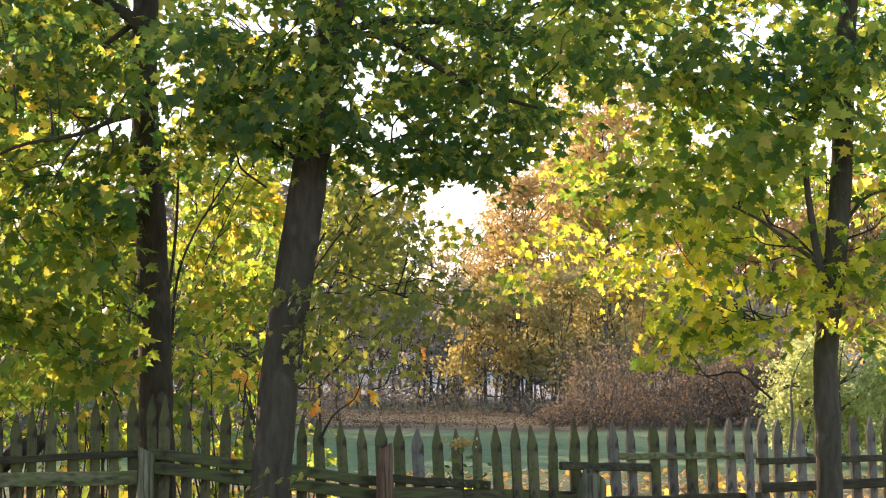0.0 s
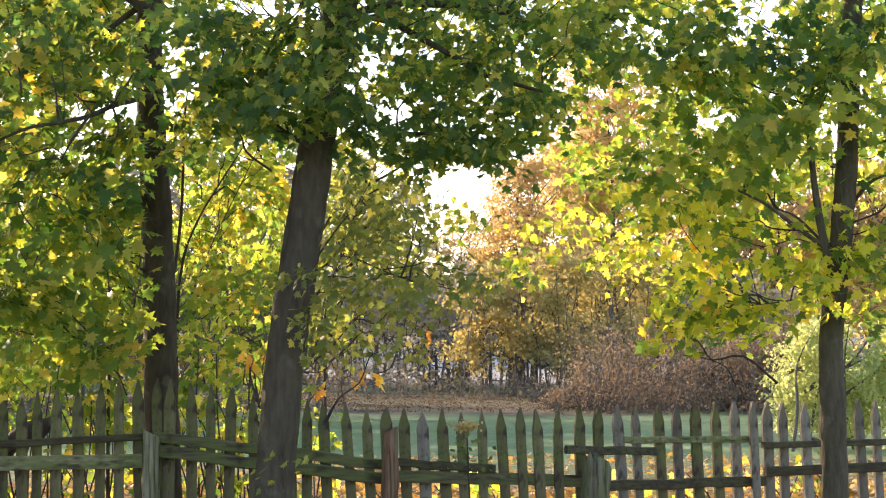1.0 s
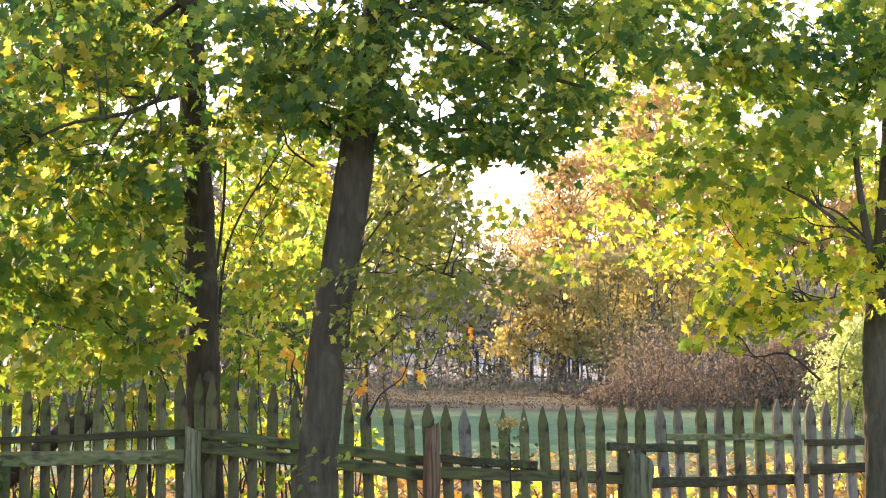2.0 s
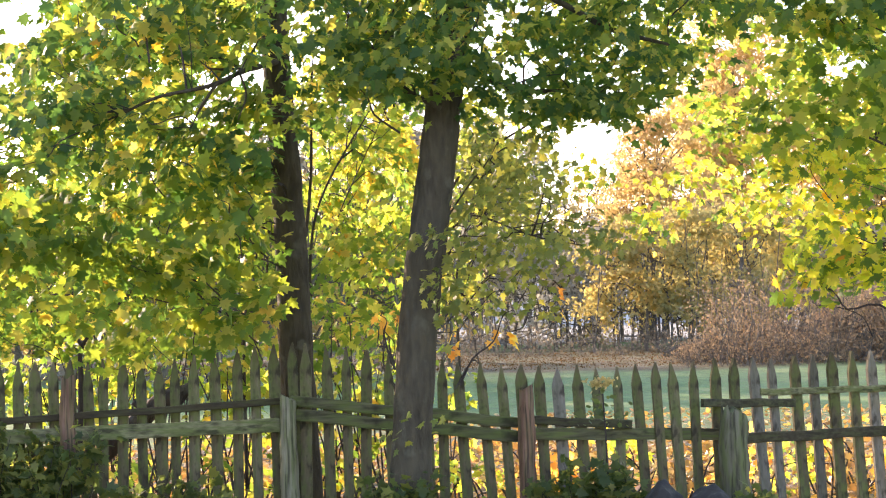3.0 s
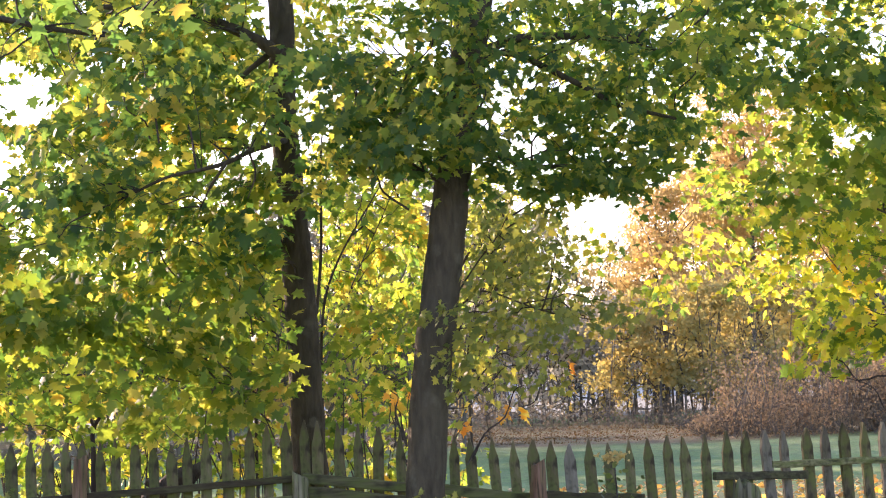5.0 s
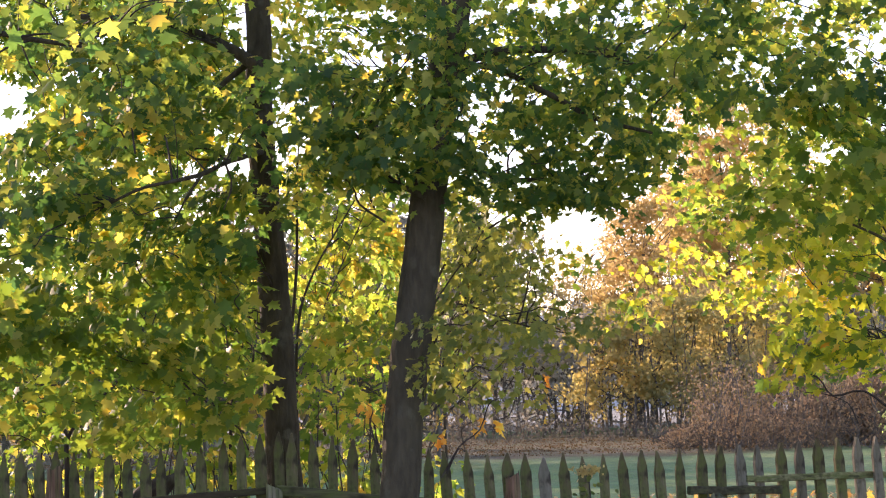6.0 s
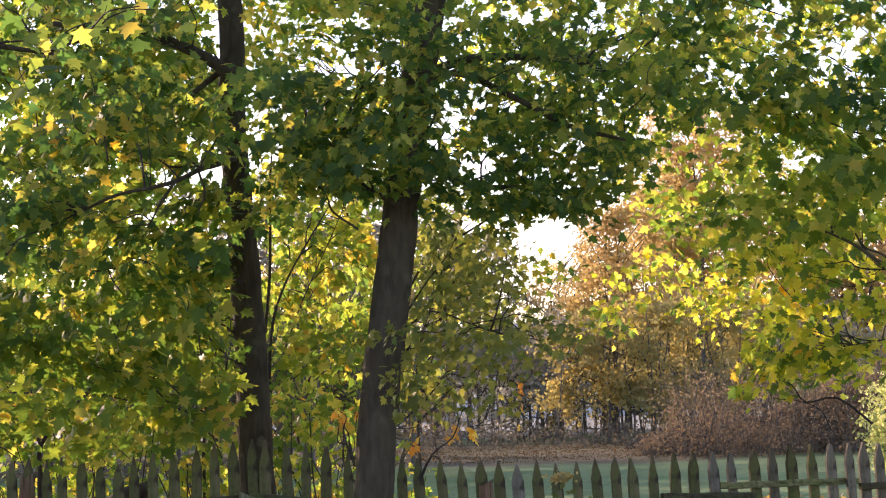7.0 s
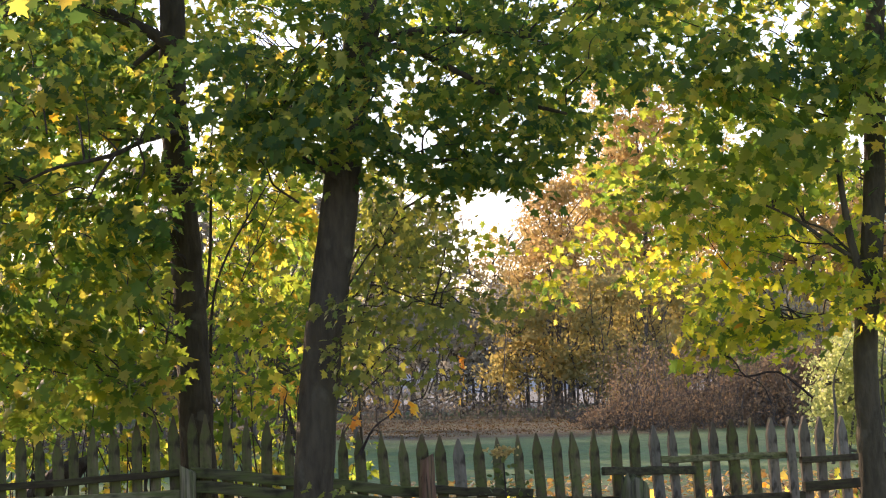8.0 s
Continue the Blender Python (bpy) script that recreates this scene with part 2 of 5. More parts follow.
def tube(line, radii, sides, rough=0.0, verts=None, faces=None):
    """Verts and faces of a tapering round stem along a line."""
    verts, faces = verts if verts is not None else [], faces if faces is not None else []
    first, n = len(verts), len(line)
    for i, c in enumerate(line):
        d = (line[min(i + 1, n - 1)] - line[max(i - 1, 0)]).normalized()
        s = d.cross(Vector((0.13, 1, 0.21))).normalized()
        w = d.cross(s)
        u = i / (n - 1) * (len(radii) - 1)
        k = min(int(u), len(radii) - 2)
        r = radii[k] + (radii[k + 1] - radii[k]) * (u - k)
        for j in range(sides):
            a = 2 * math.pi * j / sides
            q = s * math.cos(a) + w * math.sin(a)
            rr = r * (1 + rough * noise.noise((c + q * r) * 5.0) + 0.5 * rough * noise.noise((c + q * r) * 17.0))
            verts.append(c + q * rr)
    for i in range(n - 1):
        for j in range(sides):
            a, b = first + i * sides + j, first + i * sides + (j + 1) % sides
            faces.append((a, b, b + sides, a + sides))
    faces.append(tuple(first + j for j in range(sides))[::-1])
    faces.append(tuple(first + (n - 1) * sides + j for j in range(sides)))
    return verts, faces


HALF = [(0.30, -0.10), (0.25, 0.10), (0.56, 0.32), (0.24, 0.40), (0.29, 0.63), (0.13, 0.67)]
MAPLE = np.array([(0.0, 0.0)] + HALF + [(0.0, 1.0)] + [(-x, y) for x, y in HALF[::-1]] + [(0.0, 0.3)])
LEAFLET = np.array([(0.0, 0.0), (0.42, 0.35), (0.3, 0.75), (0.0, 1.0), (-0.38, 0.7), (-0.36, 0.25)])
SMALL = np.array([(0.0, 0.0), (0.42, 0.45), (0.0, 1.0), (-0.4, 0.5)])


def leaf_mesh(name, pos, normals, tips, sizes, shape, mat, curl=0.12):
    """All the leaves of a crown in one mesh. shape: outline, for MAPLE with its hub as the last point."""
    n, k = len(pos), len(shape)
    z = tips - normals * np.sum(tips * normals, 1)[:, None]
    z /= np.linalg.norm(z, axis=1)[:, None] + 1e-9
    x = np.cross(normals, z)
    sx, sy = shape[:, 0], shape[:, 1]
    bend = -curl * (np.abs(sx) * 1.2 + (sy - 0.3) ** 2)
    wide = np.random.uniform(0.8, 1.1, n) * sizes
    deep = sizes * np.random.uniform(0.3, 1.9, n)
    v = pos[:, None] + x[:, None] * (sx[None, :, None] * wide[:, None, None]) + z[:, None] * (sy[None, :, None] * sizes[:, None, None]) + normals[:, None] * (bend[None, :, None] * deep[:, None, None])
    if shape is MAPLE:
        m = k - 1
        tri = np.array([(m, i, (i + 1) % m) for i in range(m)])
    else:
        tri = np.array([(0, i, i + 1) for i in range(1, k - 1)])
    f = (tri[None] + (np.arange(n) * k)[:, None, None]).reshape(-1, 3)
    me = bpy.data.meshes.new(name)
    me.vertices.add(n * k)
    me.vertices.foreach_set("co", v.astype(np.float32).ravel())
    me.loops.add(f.size)
    me.loops.foreach_set("vertex_index", f.astype(np.int32).ravel())
    me.polygons.add(len(f))
    me.polygons.foreach_set("loop_start", np.arange(0, f.size, 3, dtype=np.int32))
    me.materials.append(mat)
    me.update(calc_edges=True)
    return me


def unit(v):
    return v / (np.linalg.norm(v, axis=1)[:, None] + 1e-9)


def hanging(n, flat=0.5, away=(0, 0, 0)):
    """Directions of n leaves: the faces look up and outwards, the tips hang."""
    nor = unit(np.random.normal(size=(n, 3)) * (1 - flat) + np.array((0, 0, flat)) + np.array(away))
    tip = unit(np.random.normal(size=(n, 3)) * 0.55 + np.array((0, 0, -0.55)))
    return nor, tip


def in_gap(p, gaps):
    """Whether a place, as seen from the camera, lies in a foliage window cut to fit its view (x, z, rx, rz at the
    fence, 18 m away).
    """
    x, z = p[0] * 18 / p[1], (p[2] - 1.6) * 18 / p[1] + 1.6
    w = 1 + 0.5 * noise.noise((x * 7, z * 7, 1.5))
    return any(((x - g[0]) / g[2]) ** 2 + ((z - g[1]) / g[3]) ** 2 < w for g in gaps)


def foliage(masses, leaf, gaps=(), frond=0.26, per=18, loose=0.05, grain=1.3, out=0.8, up=0.5):
    """Leaf places, faces and tips. Each mass (x, y, z, rx, ry, rz, density) is filled with small drooping fronds, each a tilted
    fan of leaves that overlap like shingles."""
    pos, nor, tip, ends = [], [], [], []
    for x, y, z, rx, ry, rz, dens in masses:
        count = int(dens * math.pi * rx * rz / (leaf * leaf * 0.33) / per) + 1
        made = tries = 0
        while made < count and tries < count * 6:
            tries += 1
            a, r = random.uniform(0, 2 * math.pi), math.sqrt(random.random()) * (1 + 0.12 * random.gauss(0, 1))
            c = Vector((x + rx * r * math.cos(a), y + ry * random.uniform(-1, 1), z + rz * r * math.sin(a)))
            if noise.noise(c * grain) + 0.6 * noise.noise(c * grain * 3.1) < loose - 0.25:
                continue
            made += 1
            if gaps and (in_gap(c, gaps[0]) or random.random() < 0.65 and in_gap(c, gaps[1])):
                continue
            h = random.uniform(0, 2 * math.pi)
            run = Vector((math.cos(h), math.sin(h), random.uniform(-0.7, 0.15))).normalized()
            side = run.cross(Vector((0, 0, 1))).normalized()
            face = (side.cross(run) * up + run * 0.25 + Vector((random.gauss(0, 0.3), -out * random.random() + 0.3 * out * random.gauss(0, 1), 0))).normalized()
            f = frond * random.uniform(0.6, 1.3)
            ends.append(c)
            for k in range(max(3, int(per * random.uniform(0.5, 1.5)))):
                u, v = random.uniform(-0.9, 0.9), random.gauss(0, 0.42)
                p = c + run * u * f + side * v * f + Vector((0, 0, -0.25 * f * u * u + random.gauss(0, 0.05)))
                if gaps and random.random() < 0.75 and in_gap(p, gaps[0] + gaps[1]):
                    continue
                pos.append(p)
                nor.append(face + Vector((random.gauss(0, 0.33), random.gauss(0, 0.33), random.gauss(0, 0.3))))
                tip.append(run * 0.5 + side * v * 1.2 + Vector((random.gauss(0, 0.3), random.gauss(0, 0.3), -0.55)))
    return np.array(pos), unit(np.array(nor)), unit(np.array(tip)), np.array(ends)


def twigs(points, trunk_line, count, mat_r=0.0055, reach=0.9):
    """Thin crooked branches from the trunk and limbs out among the leaves."""
    verts, faces = [], []
    pick = points[np.random.choice(len(points), min(count, len(points)), replace=False)]
    for p in pick:
        p = Vector(p)
        best = min(random.sample(trunk_line, max(2, len(trunk_line) // 4)), key=lambda c: (c - p).length + 2.0 * max(0, c.z - p.z + 0.15 * (c - p).length))
        d = p - best
        if d.length < 0.15 or d.length > 1.7:
            continue
        if d.length > reach:
            best = p - d.normalized() * reach * random.uniform(0.3, 0.9) + Vector((0, 0, -0.12))
            d = p - best
        bend = [best]
        for k in (0.3, 0.55, 0.8):
            bend.append(best + d * k + Vector((random.gauss(0, 1), random.gauss(0, 1), random.gauss(0.6, 1))) * d.length * 0.05)
        r = mat_r * random.uniform(0.6, 1.3) * (0.6 + d.length)
        tube(smooth_line(bend + [p], 3), [r, r * 0.35], 4, 0, verts, faces)
    return verts, faces


def tree(name, label, trunk_pts, radii, limbs, crowns, bark_mat, n_twigs, gaps=(), group="", leaf=0.086, flare=0.35):
    """A tree: trunk, thick limbs, thin twigs and a crown of single leaves. limbs: (points, radius). crowns: (masses, material, leaves in a frond, clumping, leaf length, frond length)."""
    base = Vector(trunk_pts[0])
    ob = thing(name, base, label, "tree", group)
    line = smooth_line(trunk_pts, 10)
    v, f = tube(line, radii, 18, 0.1)
    for q in v:
        h = max(0.0, 1 - (q.z - base.z) / 0.5)
        q.xy = base.xy + (q.xy - base.xy) * (1 + flare * h * h)
    part("trunk", mesh_of("trunk", v, f, bark_mat, True), ob)
    skeleton = list(line)
    for pts, r in limbs:
        ll = smooth_line(pts, 6)
        skeleton += ll
        v, f = tube(ll, [r, r * 0.75, r * 0.4], 9, 0.12)
        part("limb", mesh_of("limb", v, f, bark_mat, True), ob)
    for masses, mat, per, *rest in crowns:
        clump, size, frond = (*rest, 0.26)[:3] if rest else (0.05, leaf, 0.26)
        pts, nor, tip, ends = foliage(masses, size, gaps, frond, per, clump)
        sizes = size * np.clip(np.random.normal(1.0, 0.24, len(pts)), 0.45, 1.5)
        part("crown", leaf_mesh("crown", pts, nor, tip, sizes, MAPLE, mat), ob, kind="stuff")
        v, f = twigs(ends, skeleton, int(n_twigs * len(masses)))
        part("twig_work", mesh_of("twig_work", v, f, bark_dark), ob, kind="stuff")
    return ob


def shrub(name, label, masses, mat, leaf, stems, group="", shape=None, gaps=()):
    """A low leafy shrub of many thin stems."""
    x, y = sum(m[0] for m in masses) / len(masses), sum(m[1] for m in masses) / len(masses)
    ob = thing(name, (x, y, ground_z(x, y)), label, "shrub", group)
    pts, nor, tip, ends = foliage(masses, leaf, gaps, frond=leaf * 2.6, per=14, loose=0.0)
    part("foliage", leaf_mesh("foliage", pts, nor, tip, leaf * np.random.uniform(0.55, 1.3, len(pts)), MAPLE if shape is None else shape, mat), ob, kind="stuff")
    verts, faces = [], []
    for e in ends[np.random.choice(len(ends), min(stems, len(ends)), replace=False)]:
        e = Vector(e)
        s = Vector((e.x + random.uniform(-0.4, 0.4), e.y + random.uniform(-0.2, 0.2), ground_z(e.x, e.y) - 0.03))
        m = s.lerp(e, 0.5) + Vector((random.uniform(-0.12, 0.12), 0, 0.1))
        tube(smooth_line([s, m, e], 5), [0.011, 0.004], 5, 0, verts, faces)
    part("stem_work", mesh_of("stem_work", verts, faces, bark_dark), ob, kind="stuff")
    return ob


# ---- ground: one sheet, rising gently towards the wood ----
def ground_z(x, y):
    z = 0.0
    if y > 20:
        z = 0.0102 * (min(y, 77) - 20)
    if y > 77:
        z += 0.0125 * (min(y, 100) - 77) + 0.0006 * (min(y, 400) - 100 if y > 100 else 0)
    return z + (0.03 * noise.noise((x * 0.35, y * 0.35, 0)) + 0.05 * noise.noise((x * 0.08, y * 0.08, 3))) * min(1, max(0, y - 5) / 10)


gx = sorted({round(v, 2) for v in [*np.arange(-40, 41, 0.8), *np.arange(-700, 701, 70)]})
gy = sorted({round(v, 2) for v in [*np.arange(-6, 100, 0.7), *np.arange(100, 200, 6), *np.arange(-200, 1900, 100)]})
gv = [(x, y, ground_z(x, y)) for y in gy for x in gx]
gf = [(j * len(gx) + i, j * len(gx) + i + 1, (j + 1) * len(gx) + i + 1, (j + 1) * len(gx) + i) for j in range(len(gy) - 1) for i in range(len(gx) - 1)]
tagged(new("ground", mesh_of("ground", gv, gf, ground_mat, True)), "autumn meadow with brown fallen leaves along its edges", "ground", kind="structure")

# ---- far wood edge ----
def far_tree(name, label, x, y, height, blobs, mat, leaf=0.16, dens=2.0, stems=3, bare=40, shape=SMALL, spread=0.8, bark_mat=None, group="wood edge"):
    """A tree at the far side of the meadow. blobs: (dx, dz, rx, rz) of its crown."""
    z0 = ground_z(x, y) - 0.05
    ob = thing(name, (x, y, z0), label, "tree", group)
    bark_mat = bark_mat or bark_hazy
    top = max(b[1] + b[3] * 0.6 for b in blobs)
    for s in range(stems):
        a = random.uniform(-1, 1) * spread
        lean = random.uniform(-0.6, 0.6) * spread
        b0 = Vector((x + a, y + random.uniform(-0.8, 0.8), z0))
        verts, faces = [], []
        hh = top * random.uniform(0.75, 1.0)
        r = 0.012 * height * random.uniform(0.6, 1.1)
        tube(smooth_line([b0, b0 + Vector((lean * 0.3, 0, hh * 0.35)), b0 + Vector((lean + random.uniform(-0.3, 0.3), 0.2, hh * 0.7)), b0 + Vector((lean * 1.5, 0, hh))], 5), [r, r * 0.8, r * 0.5, r * 0.15], 7, 0.1, verts, faces)
        part("trunk", mesh_of("trunk", verts, faces, bark_mat, True), ob)
    sprays = [(x + dx, y + random.uniform(-0.5, 0.5), z0 + dz, rx, max(rx * 0.7, 0.6), rz, dens) for dx, dz, rx, rz in blobs]
    pts, nor, tip, _ = foliage(sprays, leaf, (), frond=leaf * 3.5, per=14, loose=0.24, grain=0.95)
    part("crown", leaf_mesh("crown", pts, nor, tip, leaf * np.random.uniform(0.6, 1.35, len(pts)), shape, mat), ob, kind="stuff")
    verts, faces = [], []
    for i in range(bare):
        dx, dz, rx, rz = random.choice(blobs)
        e = Vector((x + dx + random.uniform(-1, 1) * rx, y + random.uniform(-1, 1) * rx * 0.6, z0 + dz + random.uniform(-0.9, 1) * rz))
        s = Vector((x + random.uniform(-1, 1) * spread, y, z0 + max(0.3, (e.z - z0) * random.uniform(0.45, 0.8))))
        m = (s + e) * 0.5 + Vector((random.uniform(-0.3, 0.3), 0, random.uniform(-0.3, 0.2)))
        tube(smooth_line([s, m, e], 3), [0.03, 0.012], 4, 0, verts, faces)
    part("twig_work", mesh_of("twig_work", verts, faces, bark_mat), ob, kind="stuff")
    return ob


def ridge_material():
    m, t, b = material("distant wood in haze colours")
    # pale grey base colours paint the haze of the distance
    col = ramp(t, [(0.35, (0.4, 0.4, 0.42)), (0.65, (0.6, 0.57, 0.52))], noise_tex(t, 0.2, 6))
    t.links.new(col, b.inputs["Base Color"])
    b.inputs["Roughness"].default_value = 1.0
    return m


# added backdrop ridge; between the far trees it stands in for haze
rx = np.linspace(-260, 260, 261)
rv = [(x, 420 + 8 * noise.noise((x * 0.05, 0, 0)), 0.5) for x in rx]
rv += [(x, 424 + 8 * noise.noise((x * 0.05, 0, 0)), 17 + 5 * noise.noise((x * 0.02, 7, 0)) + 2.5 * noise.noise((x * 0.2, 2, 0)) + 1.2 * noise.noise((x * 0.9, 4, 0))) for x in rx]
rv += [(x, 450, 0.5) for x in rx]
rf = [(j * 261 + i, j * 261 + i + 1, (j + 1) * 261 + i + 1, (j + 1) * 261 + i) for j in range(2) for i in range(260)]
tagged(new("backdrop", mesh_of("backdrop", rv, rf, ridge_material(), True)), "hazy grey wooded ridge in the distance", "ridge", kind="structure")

far_tree('broadleaf_tree', 'hazy grey-green tree in the far wood', -29.73, 128, 7, [(-0.04, 4.63, 2.16, 1.73), (0.55, 3.19, 2.3, 1.3)], leaf_haze_grey, leaf=0.26, dens=1.0, stems=3, bare=25, spread=2.0, group='far wood')
far_tree('broadleaf_tree', 'hazy grey-green tree in the far wood', -25.99, 128, 7, [(-0.03, 3.48, 2.16, 1.73), (0.56, 2.04, 2.3, 1.3)], leaf_haze_grey, leaf=0.26, dens=1.0, stems=3, bare=25, spread=2.0, group='far wood')
far_tree('broadleaf_tree', 'hazy grey-green tree in the far wood', -21.96, 128, 7, [(-0.04, 4.92, 2.16, 1.73), (0.55, 3.48, 2.3, 1.3)], leaf_haze_grey, leaf=0.26, dens=1.0, stems=3, bare=25, spread=2.0, group='far wood')
far_tree('broadleaf_tree', 'hazy grey-green tree in the far wood', -18.23, 128, 7, [(-0.02, 4.06, 2.16, 1.73), (0.57, 2.62, 2.3, 1.3)], leaf_haze_grey, leaf=0.26, dens=1.0, stems=3, bare=25, spread=2.0, group='far wood')
far_tree('broadleaf_tree', 'hazy grey-green tree in the far wood', -14.49, 128, 7, [(-0.02, 4.63, 2.16, 1.73), (0.56, 3.19, 2.3, 1.3)], leaf_haze_grey, leaf=0.26, dens=1.0, stems=3, bare=25, spread=2.0, group='far wood')
far_tree('broadleaf_tree', 'hazy grey-green tree in the far wood', -11.04, 128, 7, [(-0.01, 3.48, 2.16, 1.73), (0.57, 2.04, 2.3, 1.3)], leaf_haze_grey, leaf=0.26, dens=1.0, stems=3, bare=25, spread=2.0, group='far wood')
far_tree('broadleaf_tree', 'hazy grey-green tree in the far wood', -7.59, 128, 7, [(-0.01, 4.06, 2.16, 1.73), (0.57, 2.62, 2.3, 1.3)], leaf_haze_grey, leaf=0.26, dens=1.0, stems=3, bare=25, spread=2.0, group='far wood')
far_tree('broadleaf_tree', 'hazy grey-green tree in the far wood', 7.65, 128, 7, [(0.01, 3.48, 2.16, 1.73), (0.58, 2.04, 2.3, 1.3)], leaf_haze_grey, leaf=0.26, dens=1.0, stems=3, bare=25, spread=2.0, group='far wood')
far_tree('broadleaf_tree', 'hazy grey-green tree in the far wood', 10.81, 128, 7, [(0.01, 3.48, 2.16, 1.73), (0.58, 2.04, 2.3, 1.3)], leaf_haze_grey, leaf=0.26, dens=1.0, stems=3, bare=25, spread=2.0, group='far wood')
far_tree('broadleaf_tree', 'hazy grey-green tree in the far wood', 14.26, 128, 7, [(0.01, 3.19, 2.16, 1.73), (0.58, 1.76, 2.3, 1.3)], leaf_haze_grey, leaf=0.26, dens=1.0, stems=3, bare=25, spread=2.0, group='far wood')
far_tree('broadleaf_tree', 'hazy grey-green tree in the far wood', 17.71, 128, 7, [(0.01, 2.91, 2.16, 1.73), (0.58, 1.47, 2.3, 1.3)], leaf_haze_grey, leaf=0.26, dens=1.0, stems=3, bare=25, spread=2.0, group='far wood')
far_tree('broadleaf_tree', 'hazy grey-green tree in the far wood', 21.16, 128, 7, [(0.03, 4.06, 2.16, 1.73), (0.59, 2.62, 2.3, 1.3)], leaf_haze_grey, leaf=0.26, dens=1.0, stems=3, bare=25, spread=2.0, group='far wood')
far_tree('broadleaf_tree', 'tall yellow-green tree in the wood', -23.9, 100, 9, [(-0.05, 4.92, 1.69, 1.57), (0.65, 3.12, 1.91, 1.8), (-0.92, 2.44, 1.8, 1.8), (0.01, 0.42, 2.02, 1.8)], leaf_gold_far, leaf=0.28, dens=1.6, stems=3, bare=40, spread=1.5, group='far wood')
far_tree('broadleaf_tree', 'tall yellow-green tree in the wood', -22.75, 104, 9, [(-0.04, 4.61, 1.75, 1.64), (0.68, 2.74, 1.99, 1.87), (-0.95, 2.04, 1.87, 1.87), (0.01, -0.06, 2.11, 1.87)], leaf_olive_far, leaf=0.28, dens=1.6, stems=3, bare=40, spread=1.5, group='far wood')
far_tree('broadleaf_tree', 'tall yellow-green tree in the wood', -19.63, 100, 9, [(-0.04, 4.92, 1.69, 1.57), (0.65, 3.12, 1.91, 1.8), (-0.92, 2.44, 1.8, 1.8), (0.0, 0.42, 2.02, 1.8)], leaf_olive_far, leaf=0.28, dens=1.6, stems=3, bare=40, spread=1.5, group='far wood')
far_tree('broadleaf_tree', 'tall yellow-green tree in the wood', -18.31, 104, 9, [(-0.05, 5.55, 1.75, 1.64), (0.67, 3.68, 1.99, 1.87), (-0.96, 2.98, 1.87, 1.87), (0.0, 0.87, 2.11, 1.87)], leaf_gold_far, leaf=0.28, dens=1.6, stems=3, bare=40, spread=1.5, group='far wood')
far_tree('broadleaf_tree', 'tall yellow-green tree in the wood', -15.59, 100, 9, [(-0.03, 4.92, 1.69, 1.57), (0.66, 3.12, 1.91, 1.8), (-0.91, 2.44, 1.8, 1.8), (0.01, 0.42, 2.02, 1.8)], leaf_olive_far, leaf=0.28, dens=1.6, stems=3, bare=40, spread=1.5, group='far wood')
far_tree('broadleaf_tree', 'tall yellow-green tree in the wood', -14.11, 104, 9, [(-0.03, 5.78, 1.75, 1.64), (0.68, 3.91, 1.99, 1.87), (-0.95, 3.21, 1.87, 1.87), (0.0, 1.11, 2.11, 1.87)], leaf_gold_far, leaf=0.28, dens=1.6, stems=3, bare=40, spread=1.5, group='far wood')
far_tree('broadleaf_tree', 'tall yellow-green tree in the wood', -11.54, 100, 9, [(-0.03, 5.37, 1.69, 1.57), (0.65, 3.57, 1.91, 1.8), (-0.92, 2.89, 1.8, 1.8), (0.0, 0.87, 2.02, 1.8)], leaf_olive_far, leaf=0.28, dens=1.6, stems=3, bare=40, spread=1.5, group='far wood')
far_tree('broadleaf_tree', 'tall yellow-green tree in the wood', -9.9, 104, 9, [(-0.03, 5.78, 1.75, 1.64), (0.68, 3.91, 1.99, 1.87), (-0.95, 3.21, 1.87, 1.87), (-0.01, 1.11, 2.11, 1.87)], leaf_gold_far, leaf=0.28, dens=1.6, stems=3, bare=40, spread=1.5, group='far wood')
far_tree('broadleaf_tree', 'tall yellow-green tree in the wood', -7.5, 100, 9, [(-0.02, 5.59, 1.69, 1.57), (0.66, 3.79, 1.91, 1.8), (-0.91, 3.12, 1.8, 1.8), (0.0, 1.09, 2.02, 1.8)], leaf_olive_far, leaf=0.28, dens=1.6, stems=3, bare=40, spread=1.5, group='far wood')
far_tree('broadleaf_tree', 'tall yellow-green tree in the wood', -6.17, 104, 9, [(-0.01, 5.32, 1.75, 1.64), (0.7, 3.44, 1.99, 1.87), (-0.94, 2.74, 1.87, 1.87), (0.0, 0.64, 2.11, 1.87)], leaf_gold_far, leaf=0.28, dens=1.6, stems=3, bare=40, spread=1.5, group='far wood')
far_tree('broadleaf_tree', 'tall yellow tree in the wood', 12.26, 100, 9, [(0.04, 7.17, 1.69, 1.57), (0.71, 5.37, 1.91, 1.8), (-0.87, 4.69, 1.8, 1.8), (0.02, 2.67, 2.02, 1.8)], leaf_gold_far, leaf=0.24, dens=2.3, stems=3, bare=40, spread=1.5, group='far wood')
far_tree('broadleaf_tree', 'tall yellow tree in the wood', 14.86, 104, 9, [(0.05, 8.13, 1.75, 1.64), (0.74, 6.25, 1.99, 1.87), (-0.91, 5.55, 1.87, 1.87), (0.02, 3.44, 2.11, 1.87)], leaf_gold_far, leaf=0.24, dens=2.3, stems=3, bare=40, spread=1.5, group='far wood')
